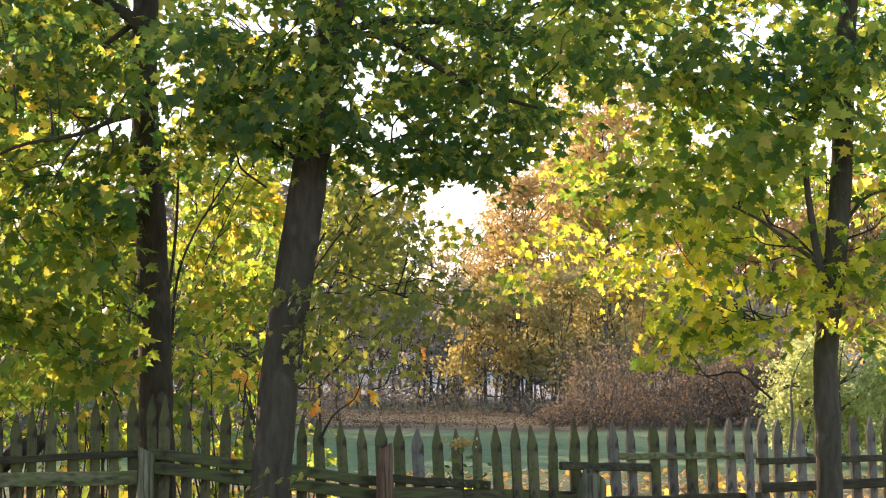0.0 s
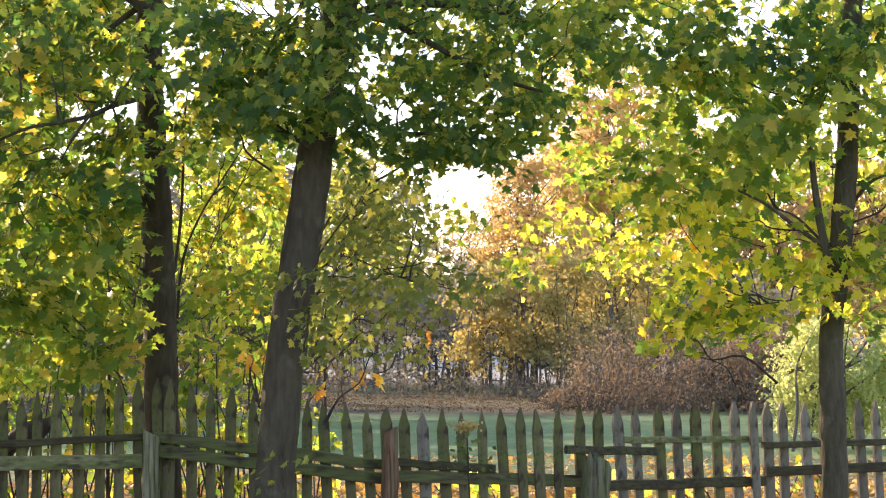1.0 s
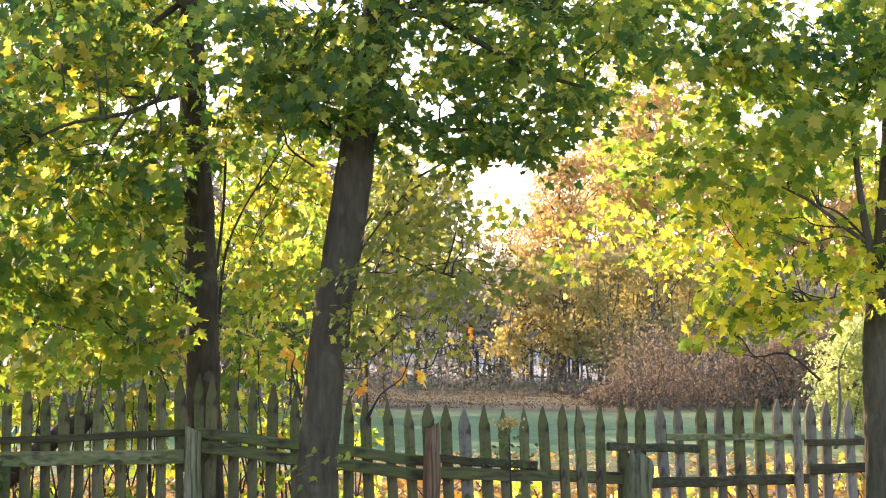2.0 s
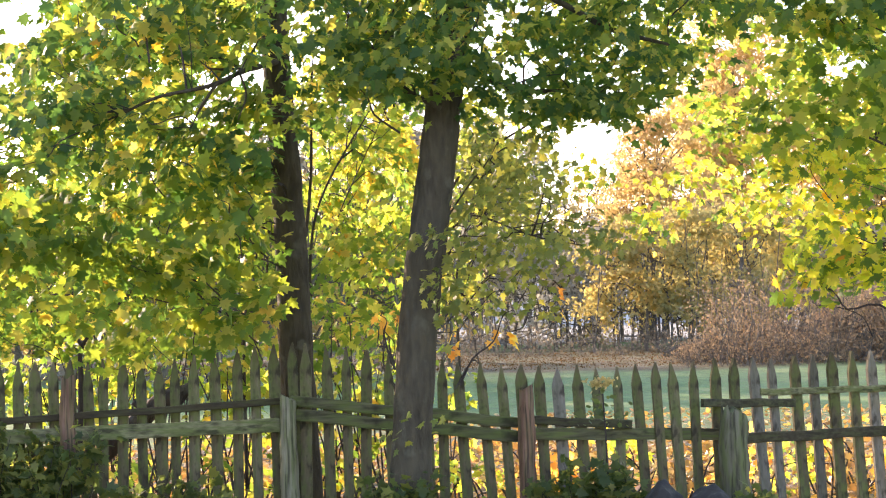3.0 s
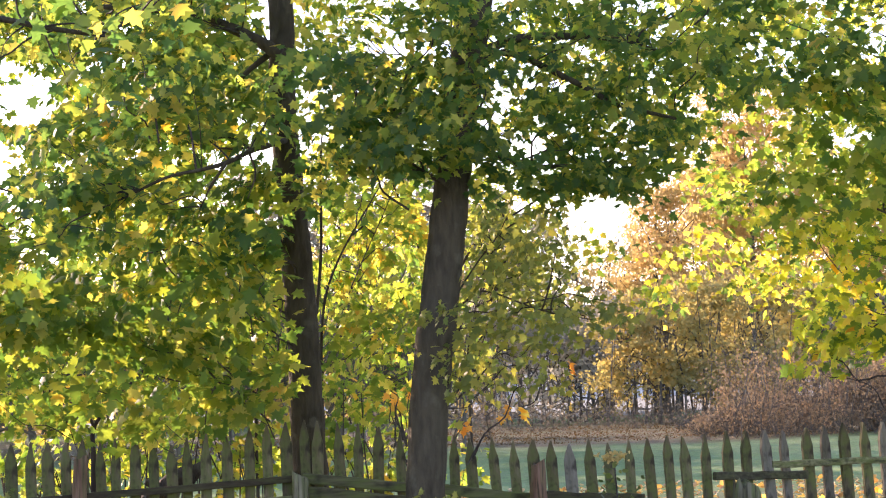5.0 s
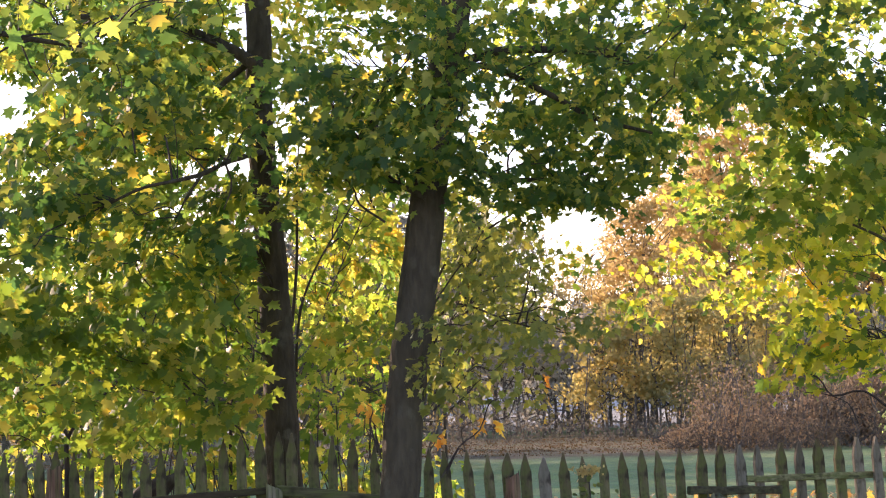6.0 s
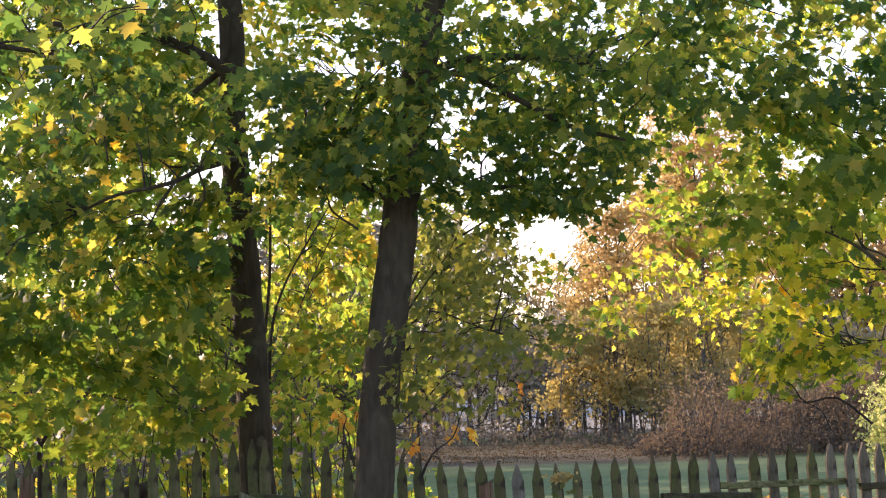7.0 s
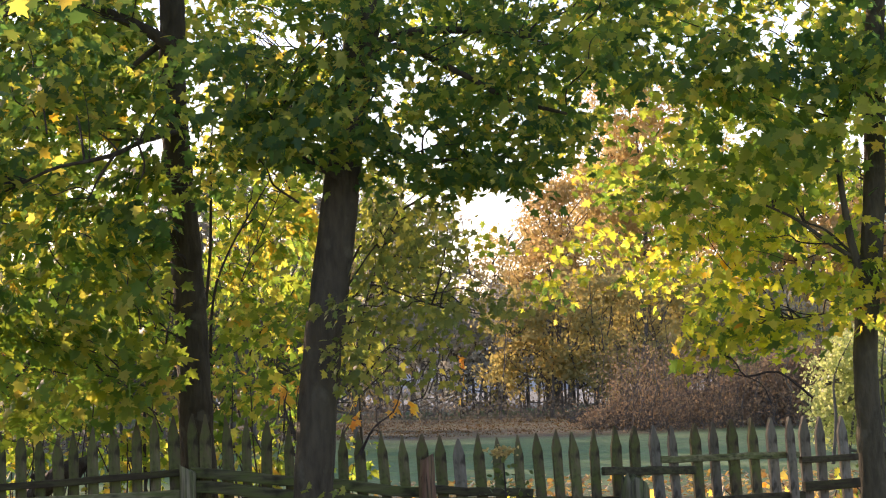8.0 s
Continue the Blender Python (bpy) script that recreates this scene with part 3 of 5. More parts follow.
far_tree('broadleaf_tree', 'tall yellow tree in the wood', 16.31, 100, 9, [(0.06, 8.3, 1.69, 1.57), (0.72, 6.49, 1.91, 1.8), (-0.86, 5.82, 1.8, 1.8), (0.02, 3.79, 2.02, 1.8)], leaf_gold_far, leaf=0.24, dens=2.3, stems=3, bare=40, spread=1.5, group='far wood')
far_tree('broadleaf_tree', 'tall yellow tree in the wood', 19.06, 104, 9, [(0.07, 8.13, 1.75, 1.64), (0.76, 6.25, 1.99, 1.87), (-0.89, 5.55, 1.87, 1.87), (0.03, 3.44, 2.11, 1.87)], leaf_gold_far, leaf=0.24, dens=2.3, stems=3, bare=40, spread=1.5, group='far wood')
far_tree('broadleaf_tree', 'tall hazy grey-olive tree in the far wood', -15.19, 112, 12, [(-0.07, 9.96, 1.76, 1.64), (0.58, 7.94, 1.89, 2.02), (-0.8, 6.67, 1.89, 2.02), (-0.03, 4.66, 2.02, 2.02)], leaf_haze_grey, leaf=0.22, dens=1.8, stems=3, bare=16, spread=1.5, group='far wood')
far_tree('broadleaf_tree', 'tall hazy grey-olive tree in the far wood', -12.18, 112, 12, [(-0.05, 10.47, 1.76, 1.64), (0.59, 8.44, 1.89, 2.02), (-0.79, 7.18, 1.89, 2.02), (-0.02, 5.16, 2.02, 2.02)], leaf_haze_grey, leaf=0.22, dens=1.8, stems=3, bare=16, spread=1.5, group='far wood')
far_tree('broadleaf_tree', 'tall hazy grey-olive tree in the far wood', -9.41, 112, 12, [(-0.04, 10.22, 1.76, 1.64), (0.6, 8.19, 1.89, 2.02), (-0.78, 6.93, 1.89, 2.02), (-0.02, 4.91, 2.02, 2.02)], leaf_haze_grey, leaf=0.22, dens=1.8, stems=3, bare=16, spread=1.5, group='far wood')
far_tree('broadleaf_tree', 'tall hazy grey-olive tree in the far wood', -7.14, 112, 12, [(-0.03, 9.71, 1.76, 1.64), (0.6, 7.69, 1.89, 2.02), (-0.78, 6.42, 1.89, 2.02), (-0.02, 4.4, 2.02, 2.02)], leaf_haze_grey, leaf=0.22, dens=1.8, stems=3, bare=16, spread=1.5, group='far wood')
far_tree('broadleaf_tree', 'tall hazy grey-olive tree in the far wood', -4.88, 112, 12, [(-0.02, 8.95, 1.76, 1.64), (0.62, 6.93, 1.89, 2.02), (-0.77, 5.66, 1.89, 2.02), (-0.01, 3.65, 2.02, 2.02)], leaf_haze_grey, leaf=0.22, dens=1.8, stems=3, bare=16, spread=1.5, group='far wood')
far_tree('broadleaf_tree', 'tall hazy grey-olive tree in the far wood', -2.99, 112, 12, [(-0.01, 7.56, 1.76, 1.64), (0.62, 5.54, 1.89, 2.02), (-0.76, 4.28, 1.89, 2.02), (-0.01, 2.26, 2.02, 2.02)], leaf_haze_grey, leaf=0.22, dens=1.8, stems=3, bare=16, spread=1.5, group='far wood')
far_tree('thin_tree', 'thin grey half-bare tree at the meadow edge', -4.13, 88, 4, [(-0.01, 3.58, 1.09, 1.09), (-0.2, 2.49, 0.99, 0.69)], leaf_haze_grey, leaf=0.12, dens=2.0, stems=4, bare=12, spread=1.0)
far_tree('thin_tree', 'thin grey half-bare tree at the meadow edge', -2.85, 88, 4, [(0.0, 4.17, 1.09, 1.09), (-0.2, 3.08, 0.99, 0.69)], leaf_haze_grey, leaf=0.12, dens=2.0, stems=4, bare=12, spread=1.0)
far_tree('thin_tree', 'thin grey half-bare tree at the meadow edge', -1.66, 88, 4, [(0.0, 3.58, 1.09, 1.09), (-0.2, 2.49, 0.99, 0.69)], leaf_haze_grey, leaf=0.12, dens=2.0, stems=4, bare=12, spread=1.0)
far_tree('thin_tree', 'thin grey half-bare tree at the meadow edge', -0.77, 88, 4, [(0.0, 3.18, 1.09, 1.09), (-0.2, 2.1, 0.99, 0.69)], leaf_haze_grey, leaf=0.12, dens=2.0, stems=4, bare=12, spread=1.0)
far_tree('thin_tree', 'thin grey half-bare tree at the meadow edge', 0.32, 88, 4, [(0.0, 3.58, 1.09, 1.09), (-0.2, 2.49, 0.99, 0.69)], leaf_haze_grey, leaf=0.12, dens=2.0, stems=4, bare=12, spread=1.0)
far_tree('thin_tree', 'thin grey half-bare tree at the meadow edge', 1.3, 88, 4, [(0.01, 3.18, 1.09, 1.09), (-0.19, 2.1, 0.99, 0.69)], leaf_haze_grey, leaf=0.12, dens=2.0, stems=4, bare=12, spread=1.0)
# added thin trees that fill the dark gaps in place of grey-green haze
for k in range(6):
    far_tree("thin_tree", "thin grey-green tree added deep in the wood for haze", 2.6 + 1.7 * k, 97.0 + (k % 2), 6, [(0.0, 4.2, 1.3, 1.2), (-0.5, 2.6, 1.2, 0.9), (0.6, 2.2, 1.1, 0.8)], leaf_haze_grey, leaf=0.14, dens=2.0, stems=4, bare=12, spread=1.1)
foot = random.Random(5)
for k in range(5):
    far_tree("wood_edge_shrub", "grey-green half-bare shrub at the foot of the wood", -5.6 + 1.5 * k + foot.uniform(-0.3, 0.3), foot.uniform(82, 86), 2,
             [(foot.uniform(-0.3, 0.3), foot.uniform(1.2, 1.9), 0.6, 0.45), (0.3, 0.9, 0.7, 0.4), (-0.3, 0.5, 0.6, 0.3)], leaf_haze_grey, leaf=0.1, dens=0.5, stems=4, bare=14, spread=0.6)
far_tree('birch_tree', 'pale half-bare tree with thin twigs', 0.67, 96, 8, [(0.22, 5.88, 1.3, 1.3), (-0.54, 4.8, 1.08, 0.86), (1.5, 6.9, 0.6, 1.0)], leaf_peach_far, leaf=0.1, dens=1.5, stems=3, bare=22, spread=0.9)
far_tree('golden_tree', 'golden autumn tree at the meadow edge', 2.85, 90, 8, [(0.11, 6.66, 1.52, 1.32), (-0.39, 7.68, 0.81, 0.71), (0.93, 7.88, 1.21, 1.01), (0.72, 5.04, 2.02, 1.21), (-0.7, 5.04, 1.21, 1.01)], leaf_gold_far, leaf=0.12, dens=2.8, stems=3, bare=24)
far_tree('peach_tree', 'tall pale peach-coloured autumn tree', 6.21, 104, 14, [(0.04, 11.19, 1.4, 1.87), (-0.78, 12.61, 0.7, 0.82), (0.98, 12.13, 1.17, 1.4), (1.91, 9.54, 2.57, 2.11), (-0.91, 8.84, 1.87, 1.64), (-1.15, 6.72, 2.11, 1.64), (1.66, 6.49, 2.81, 1.87), (4.24, 7.66, 2.11, 2.11)], leaf_peach_far, leaf=0.14, dens=3.2, stems=3, bare=30)
far_tree('olive_tree', 'olive and yellow tree at the meadow edge', 1.55, 80, 5, [(0.0, 3.8, 0.9, 0.72), (-0.72, 3.08, 0.9, 0.63), (0.54, 2.9, 0.81, 0.9), (-0.36, 2.0, 0.9, 0.72), (0.62, 1.46, 0.81, 0.63), (-0.9, 1.46, 0.72, 0.54)], leaf_olive_far, leaf=0.135, dens=2.2, stems=3, bare=14)
far_tree('olive_tree', 'ochre tree with dark stems at the meadow edge', 3.07, 80, 5, [(-0.08, 4.16, 0.99, 0.72), (0.82, 3.62, 0.9, 0.9), (-0.62, 3.08, 0.99, 0.63), (0.37, 2.54, 0.99, 0.81), (-0.45, 1.64, 0.9, 0.63), (0.81, 1.46, 0.9, 0.72)], leaf_olive_far, leaf=0.135, dens=2.2, stems=5, bare=14)
far_tree('olive_tree', 'ochre tree at the meadow edge', 5.08, 82, 6, [(0.01, 4.22, 1.11, 0.83), (0.93, 3.29, 1.11, 0.83), (-0.54, 2.93, 0.92, 0.83), (0.37, 2.0, 1.29, 0.83), (-0.37, 1.08, 1.11, 0.74)], leaf_olive_far, leaf=0.135, dens=2.2, stems=4, bare=14)
far_tree('olive_tree', 'yellow-brown tree at the meadow edge', 7.09, 84, 6, [(-0.17, 4.26, 1.13, 0.94), (0.77, 3.13, 1.13, 0.94), (-0.37, 2.56, 1.13, 0.85), (0.76, 1.62, 1.32, 0.85)], leaf_olive_far, leaf=0.135, dens=2.2, stems=3, bare=14)
far_tree('olive_tree', 'thin ochre tree behind the meadow edge', -0.08, 92, 5, [(0.0, 3.44, 1.03, 0.83), (0.51, 2.41, 1.03, 0.83), (-0.62, 1.99, 1.03, 0.83), (0.1, 0.96, 1.14, 0.83)], leaf_olive_far, leaf=0.135, dens=2.0, stems=3, bare=12)
far_tree('olive_tree', 'thin ochre tree behind the meadow edge', 2.24, 94, 5, [(0.0, 4.54, 1.06, 0.85), (0.53, 3.48, 1.06, 0.85), (-0.63, 3.06, 1.06, 0.85), (0.1, 2.0, 1.16, 0.85)], leaf_olive_far, leaf=0.135, dens=2.0, stems=3, bare=12)
far_tree('olive_tree', 'thin ochre tree behind the meadow edge', 4.67, 92, 5, [(0.01, 4.27, 1.03, 0.83), (0.52, 3.24, 1.03, 0.83), (-0.62, 2.82, 1.03, 0.83), (0.11, 1.79, 1.14, 0.83)], leaf_olive_far, leaf=0.135, dens=2.0, stems=3, bare=12)
far_tree('olive_tree', 'thin ochre tree behind the meadow edge', 6.67, 94, 5, [(0.01, 3.9, 1.06, 0.85), (0.54, 2.84, 1.06, 0.85), (-0.63, 2.42, 1.06, 0.85), (0.11, 1.37, 1.16, 0.85)], leaf_olive_far, leaf=0.135, dens=2.0, stems=3, bare=12)
far_tree('olive_tree', 'thin ochre tree behind the meadow edge', 9.01, 92, 5, [(0.01, 3.44, 1.03, 0.83), (0.52, 2.41, 1.03, 0.83), (-0.62, 1.99, 1.03, 0.83), (0.1, 0.96, 1.14, 0.83)], leaf_olive_far, leaf=0.135, dens=2.0, stems=3, bare=12)
far_tree('olive_tree', 'thin ochre tree behind the meadow edge', 10.03, 90, 5, [(0.01, 2.61, 1.01, 0.81), (0.51, 1.6, 1.01, 0.81), (-0.61, 1.19, 1.01, 0.81), (0.09, 0.18, 1.11, 0.81)], leaf_olive_far, leaf=0.135, dens=2.0, stems=3, bare=12)
far_tree('bare_tree', 'half-bare grey tree above the hedge', 10.43, 90, 7, [(-0.19, 2.41, 1.62, 1.21), (1.03, 3.21, 1.21, 1.62), (-1.0, 3.62, 1.21, 1.21)], leaf_haze_grey, leaf=0.11, dens=1.0, stems=4, bare=16, spread=1.8)
hedge = random.Random(12)
for k in range(11):
    hx, hy = 2.9 + 0.62 * k + hedge.uniform(-0.2, 0.2), hedge.uniform(63.5, 67.5)
    hh = (0.6 + 0.15 * k if k < 8 else 1.85) * hedge.uniform(0.85, 1.15)
    far_tree("hedge_shrub", "reddish-brown twiggy shrub of the autumn hedge" if hh > 1.2 else "low brown shrub at the thin end of the hedge", hx, hy, 2,
             [(hedge.uniform(-0.3, 0.3), hh * hedge.uniform(0.75, 1.0), 0.4, hh * 0.2), (hedge.uniform(-0.5, 0.5), hh * 0.62, 0.6, hh * 0.26), (hedge.uniform(-0.3, 0.3), hh * 0.35, 0.62, hh * 0.24)],
             (leaf_brown_far, leaf_russet_far)[k % 2 or k < 4], leaf=0.068, dens=1.4 + 0.22 * min(k, 8), stems=4, bare=20, spread=0.8, group="brown hedge")
far_tree('willow_shrub', 'pale green silvery willow shrub behind the fence', 6.28, 42, 3, [(-0.47, 1.19, 0.43, 0.76), (0.19, 1.66, 0.57, 0.57), (0.19, 0.9, 0.57, 0.57), (-0.09, 1.94, 0.43, 0.38), (0.85, 1.66, 0.57, 0.66), (0.85, 0.81, 0.57, 0.47), (1.42, 1.75, 0.57, 0.76)], leaf_willow, leaf=0.062, dens=4.0, stems=6, bare=6, spread=0.8, group='willows')
far_tree('young_tree', 'yellow-green young tree beside the meadow', -12.19, 52, 6, [(-0.03, 3.7, 0.94, 1.05), (0.33, 2.65, 0.94, 0.94), (-0.36, 1.95, 0.94, 0.7)], leaf_turning, leaf=0.14, dens=1.1, shape=MAPLE, stems=3, bare=50, group='young trees')
far_tree('young_tree', 'yellow-green young tree beside the meadow', -11.62, 56, 6, [(-0.03, 3.6, 1.01, 1.13), (0.36, 2.46, 1.01, 1.01), (-0.38, 1.71, 1.01, 0.76)], leaf_turning, leaf=0.14, dens=1.1, shape=MAPLE, stems=3, bare=50, group='young trees')
far_tree('young_tree', 'yellow-green young tree beside the meadow', -9.21, 51, 6, [(-0.02, 3.67, 0.92, 1.03), (0.33, 2.64, 0.92, 0.92), (-0.35, 1.95, 0.92, 0.69)], leaf_turning, leaf=0.14, dens=1.1, shape=MAPLE, stems=3, bare=50, group='young trees')
far_tree('young_tree', 'yellow-green young tree beside the meadow', -8.33, 55, 6, [(-0.02, 4.06, 0.99, 1.11), (0.36, 2.95, 0.99, 0.99), (-0.37, 2.2, 0.99, 0.74)], leaf_turning, leaf=0.14, dens=1.1, shape=MAPLE, stems=3, bare=50, group='young trees')
far_tree('young_tree', 'yellow-green young tree beside the meadow', -6.47, 52, 6, [(-0.02, 4.29, 0.94, 1.05), (0.34, 3.24, 0.94, 0.94), (-0.36, 2.53, 0.94, 0.7)], leaf_turning, leaf=0.14, dens=1.1, shape=MAPLE, stems=3, bare=50, group='young trees')
far_tree('young_tree', 'yellow-green young tree beside the meadow', -5.33, 56, 6, [(-0.02, 4.48, 1.01, 1.13), (0.36, 3.34, 1.01, 1.01), (-0.39, 2.59, 1.01, 0.76)], leaf_turning, leaf=0.14, dens=1.1, shape=MAPLE, stems=3, bare=50, group='young trees')
far_tree('young_tree', 'yellow-green young tree beside the meadow', -4.48, 58, 6, [(-0.01, 4.18, 1.04, 1.17), (0.38, 3.01, 1.04, 1.04), (-0.4, 2.22, 1.04, 0.78)], leaf_turning, leaf=0.14, dens=1.1, shape=MAPLE, stems=3, bare=50, group='young trees')
far_tree('young_tree', 'yellow-green young tree beside the meadow', -3.83, 60, 6, [(-0.01, 3.72, 1.08, 1.21), (0.4, 2.51, 1.08, 1.08), (-0.4, 1.7, 1.08, 0.81)], leaf_turning, leaf=0.14, dens=1.1, shape=MAPLE, stems=3, bare=50, group='young trees')
# unseen tall trees added beside the meadow to shade it
for sx, sy, sh in ((-22, 63, 10), (-23, 70, 9.6), (-25, 78, 10.6), (-26, 87, 13), (-28, 95, 13.5), (-30, 72, 12), (-31, 84, 13)):
    far_tree("shade_tree", "tall dense tree added out of view to shade the meadow", sx, sy, sh, [(0, sh * 0.75, 4.0, sh * 0.25), (-2, sh * 0.5, 4.0, sh * 0.25), (2, sh * 0.45, 4.0, sh * 0.25), (0, sh * 0.2, 4.5, sh * 0.2)], leaf_olive_far, leaf=0.35, dens=1.1, stems=2, bare=10, group="tall trees")


def brush(name, label, x0, x1, y0, y1, n, h0, h1, leaf, mat, per=5):
    """Thin crooked saplings standing close, with few leaves."""
    verts, faces, pts = [], [], []
    for i in range(n):
        x, y = random.uniform(x0, x1), random.uniform(y0, y1)
        b0, h = Vector((x, y, ground_z(x, y) - 0.05)), random.uniform(h0, h1)
        line = [b0]
        for k in range(4):
            line.append(line[-1] + Vector((random.gauss(0, 0.12), random.gauss(0, 0.1), h / 4)))
        r = 0.004 * h + random.uniform(0, 0.012)
        tube(line, [r, r * 0.8, r * 0.25], 5, 0, verts, faces)
        for k in range(4):
            s = line[random.randrange(1, 4)]
            e = s + Vector((random.gauss(0, 0.5), random.gauss(0, 0.3), random.uniform(0.2, 0.9)))
            tube([s, s.lerp(e, 0.5) + Vector((0, 0, 0.08)), e], [r * 0.4, r * 0.15], 4, 0, verts, faces)
            pts += [s.lerp(e, random.uniform(0.3, 1.1)) + Vector((random.gauss(0, 0.15), random.gauss(0, 0.15), random.gauss(0, 0.15))) for _ in range(per)]
    ob = thing(name, ((x0 + x1) / 2, y0, ground_z(x0, y0)), label, "brushwood", kind="stuff")
    part("stem_work", mesh_of("stem_work", verts, faces, bark_hazy), ob, kind="stuff")
    p = np.array(pts)
    nor, tip = hanging(len(p), 0.3)
    part("foliage", leaf_mesh("foliage", p, nor, tip, leaf * np.random.uniform(0.6, 1.4, len(p)), SMALL, mat), ob, kind="stuff")


brush("brushwood", "thin grey leafless saplings at the wood edge", -6, 6, 79, 90, 20, 2.5, 5.0, 0.06, leaf_haze_grey, 12)
brush("brushwood", "ochre saplings at the wood edge", 1, 12, 77, 88, 36, 2.2, 5.5, 0.11, leaf_olive_far, 40)
brush("brushwood", "brown twiggy hedge growth beside the meadow", 3.4, 10, 62, 68, 170, 0.9, 2.4, 0.062, leaf_russet_far, 16)
brush("brushwood", "low brown growth at the foot of the hedge", 2.4, 10, 61.5, 64, 130, 0.12, 0.5, 0.05, leaf_russet_far, 10)
brush("brushwood", "low brown growth along the foot of the wood", -9, 6, 75, 80, 110, 0.08, 0.2, 0.08, leaf_undergrowth, 9)


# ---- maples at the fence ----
# leaf windows along the camera's line of sight, fitted to show trunks and sky
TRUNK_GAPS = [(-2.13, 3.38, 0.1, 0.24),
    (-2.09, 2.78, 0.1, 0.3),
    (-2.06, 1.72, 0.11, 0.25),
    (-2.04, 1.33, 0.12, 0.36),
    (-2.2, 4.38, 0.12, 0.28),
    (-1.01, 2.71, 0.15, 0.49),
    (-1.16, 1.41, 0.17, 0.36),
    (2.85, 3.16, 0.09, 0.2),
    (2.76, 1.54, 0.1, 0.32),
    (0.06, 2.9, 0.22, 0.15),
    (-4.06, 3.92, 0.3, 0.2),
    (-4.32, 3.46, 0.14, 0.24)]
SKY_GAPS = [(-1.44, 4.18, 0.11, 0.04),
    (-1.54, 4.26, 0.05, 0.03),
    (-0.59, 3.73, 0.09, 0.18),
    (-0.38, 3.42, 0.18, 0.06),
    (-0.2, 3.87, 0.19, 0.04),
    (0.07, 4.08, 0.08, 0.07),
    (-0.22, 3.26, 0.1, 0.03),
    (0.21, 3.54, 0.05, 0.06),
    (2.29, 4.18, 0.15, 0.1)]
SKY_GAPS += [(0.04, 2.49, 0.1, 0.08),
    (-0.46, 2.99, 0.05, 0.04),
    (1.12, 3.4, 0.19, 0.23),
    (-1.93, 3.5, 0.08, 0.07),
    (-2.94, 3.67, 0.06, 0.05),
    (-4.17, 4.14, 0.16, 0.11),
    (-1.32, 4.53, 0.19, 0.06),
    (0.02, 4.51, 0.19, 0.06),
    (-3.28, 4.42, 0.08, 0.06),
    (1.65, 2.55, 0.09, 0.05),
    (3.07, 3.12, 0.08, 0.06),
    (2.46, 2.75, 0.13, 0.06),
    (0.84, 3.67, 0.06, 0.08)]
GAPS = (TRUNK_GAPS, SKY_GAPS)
TREE_1_UPPER = [(-2.96, 17.6, 3.92, 0.48, 0.7, 0.44, 2.45),
    (-2.58, 18.3, 3.97, 0.45, 0.7, 0.37, 2.10),
    (-2.64, 17.6, 3.6, 0.48, 0.6, 0.24, 2.62),
    (-3.03, 17.6, 2.96, 0.51, 0.7, 0.44, 2.45),
    (-2.53, 17.7, 2.89, 0.4, 0.6, 0.4, 2.80),
    (-2.25, 17.5, 2.96, 0.28, 0.3, 0.35, 2.62),
    (-3.47, 17.2, 2.93, 0.46, 0.6, 0.35, 2.10),
    (-3.51, 17.2, 3.32, 0.5, 0.6, 0.23, 2.10)]
TREE_1_LOWER = [(-2.88, 17.7, 2.37, 0.6, 0.7, 0.36, 2.1),
    (-2.37, 17.7, 2.29, 0.28, 0.5, 0.36, 1.6),
    (-2.9, 17.8, 1.94, 0.56, 0.6, 0.32, 1.96),
    (-2.43, 17.9, 1.82, 0.32, 0.4, 0.24, 1.4),
    (-3.54, 17.6, 2.37, 0.51, 0.6, 0.4, 2.1),
    (-3.84, 17.0, 2.57, 0.38, 0.6, 0.42, 2.6),
    (-4.3, 17.2, 2.62, 0.34, 0.5, 0.3, 2.4),
    (-4.2, 17.3, 2.15, 0.4, 0.5, 0.3, 2.2),
    (-3.01, 17.8, 1.62, 0.44, 0.5, 0.16, 1.54),
    (-3.95, 18.8, 1.95, 0.47, 0.6, 0.25, 1.8)]
TREE_1_TOP = [(-4.23, 17.4, 4.09, 0.27, 0.6, 0.23, 1.07),
    (-4.18, 17.4, 3.62, 0.27, 0.6, 0.23, 1.07),
    (-4.26, 17.4, 3.11, 0.27, 0.6, 0.31, 1.37),
    (-3.79, 17.4, 3.54, 0.31, 0.5, 0.16, 1.37),
    (-3.97, 17.8, 4.56, 0.48, 0.7, 0.24, 1.22),
    (-3.15, 18.2, 4.54, 0.53, 0.8, 0.25, 1.53),
    (-2.53, 18.2, 4.62, 0.41, 0.8, 0.25, 1.53),
    (-2.89, 18.6, 5.2, 1.38, 1.6, 0.5, 0.76),
    (-2.05, 18.6, 5.92, 1.38, 1.8, 0.67, 0.84),
    (-3.81, 18.0, 4.59, 0.81, 1.0, 0.28, 1.22),
    (-3.32, 18.6, 6.48, 1.26, 1.8, 0.63, 0.84)]
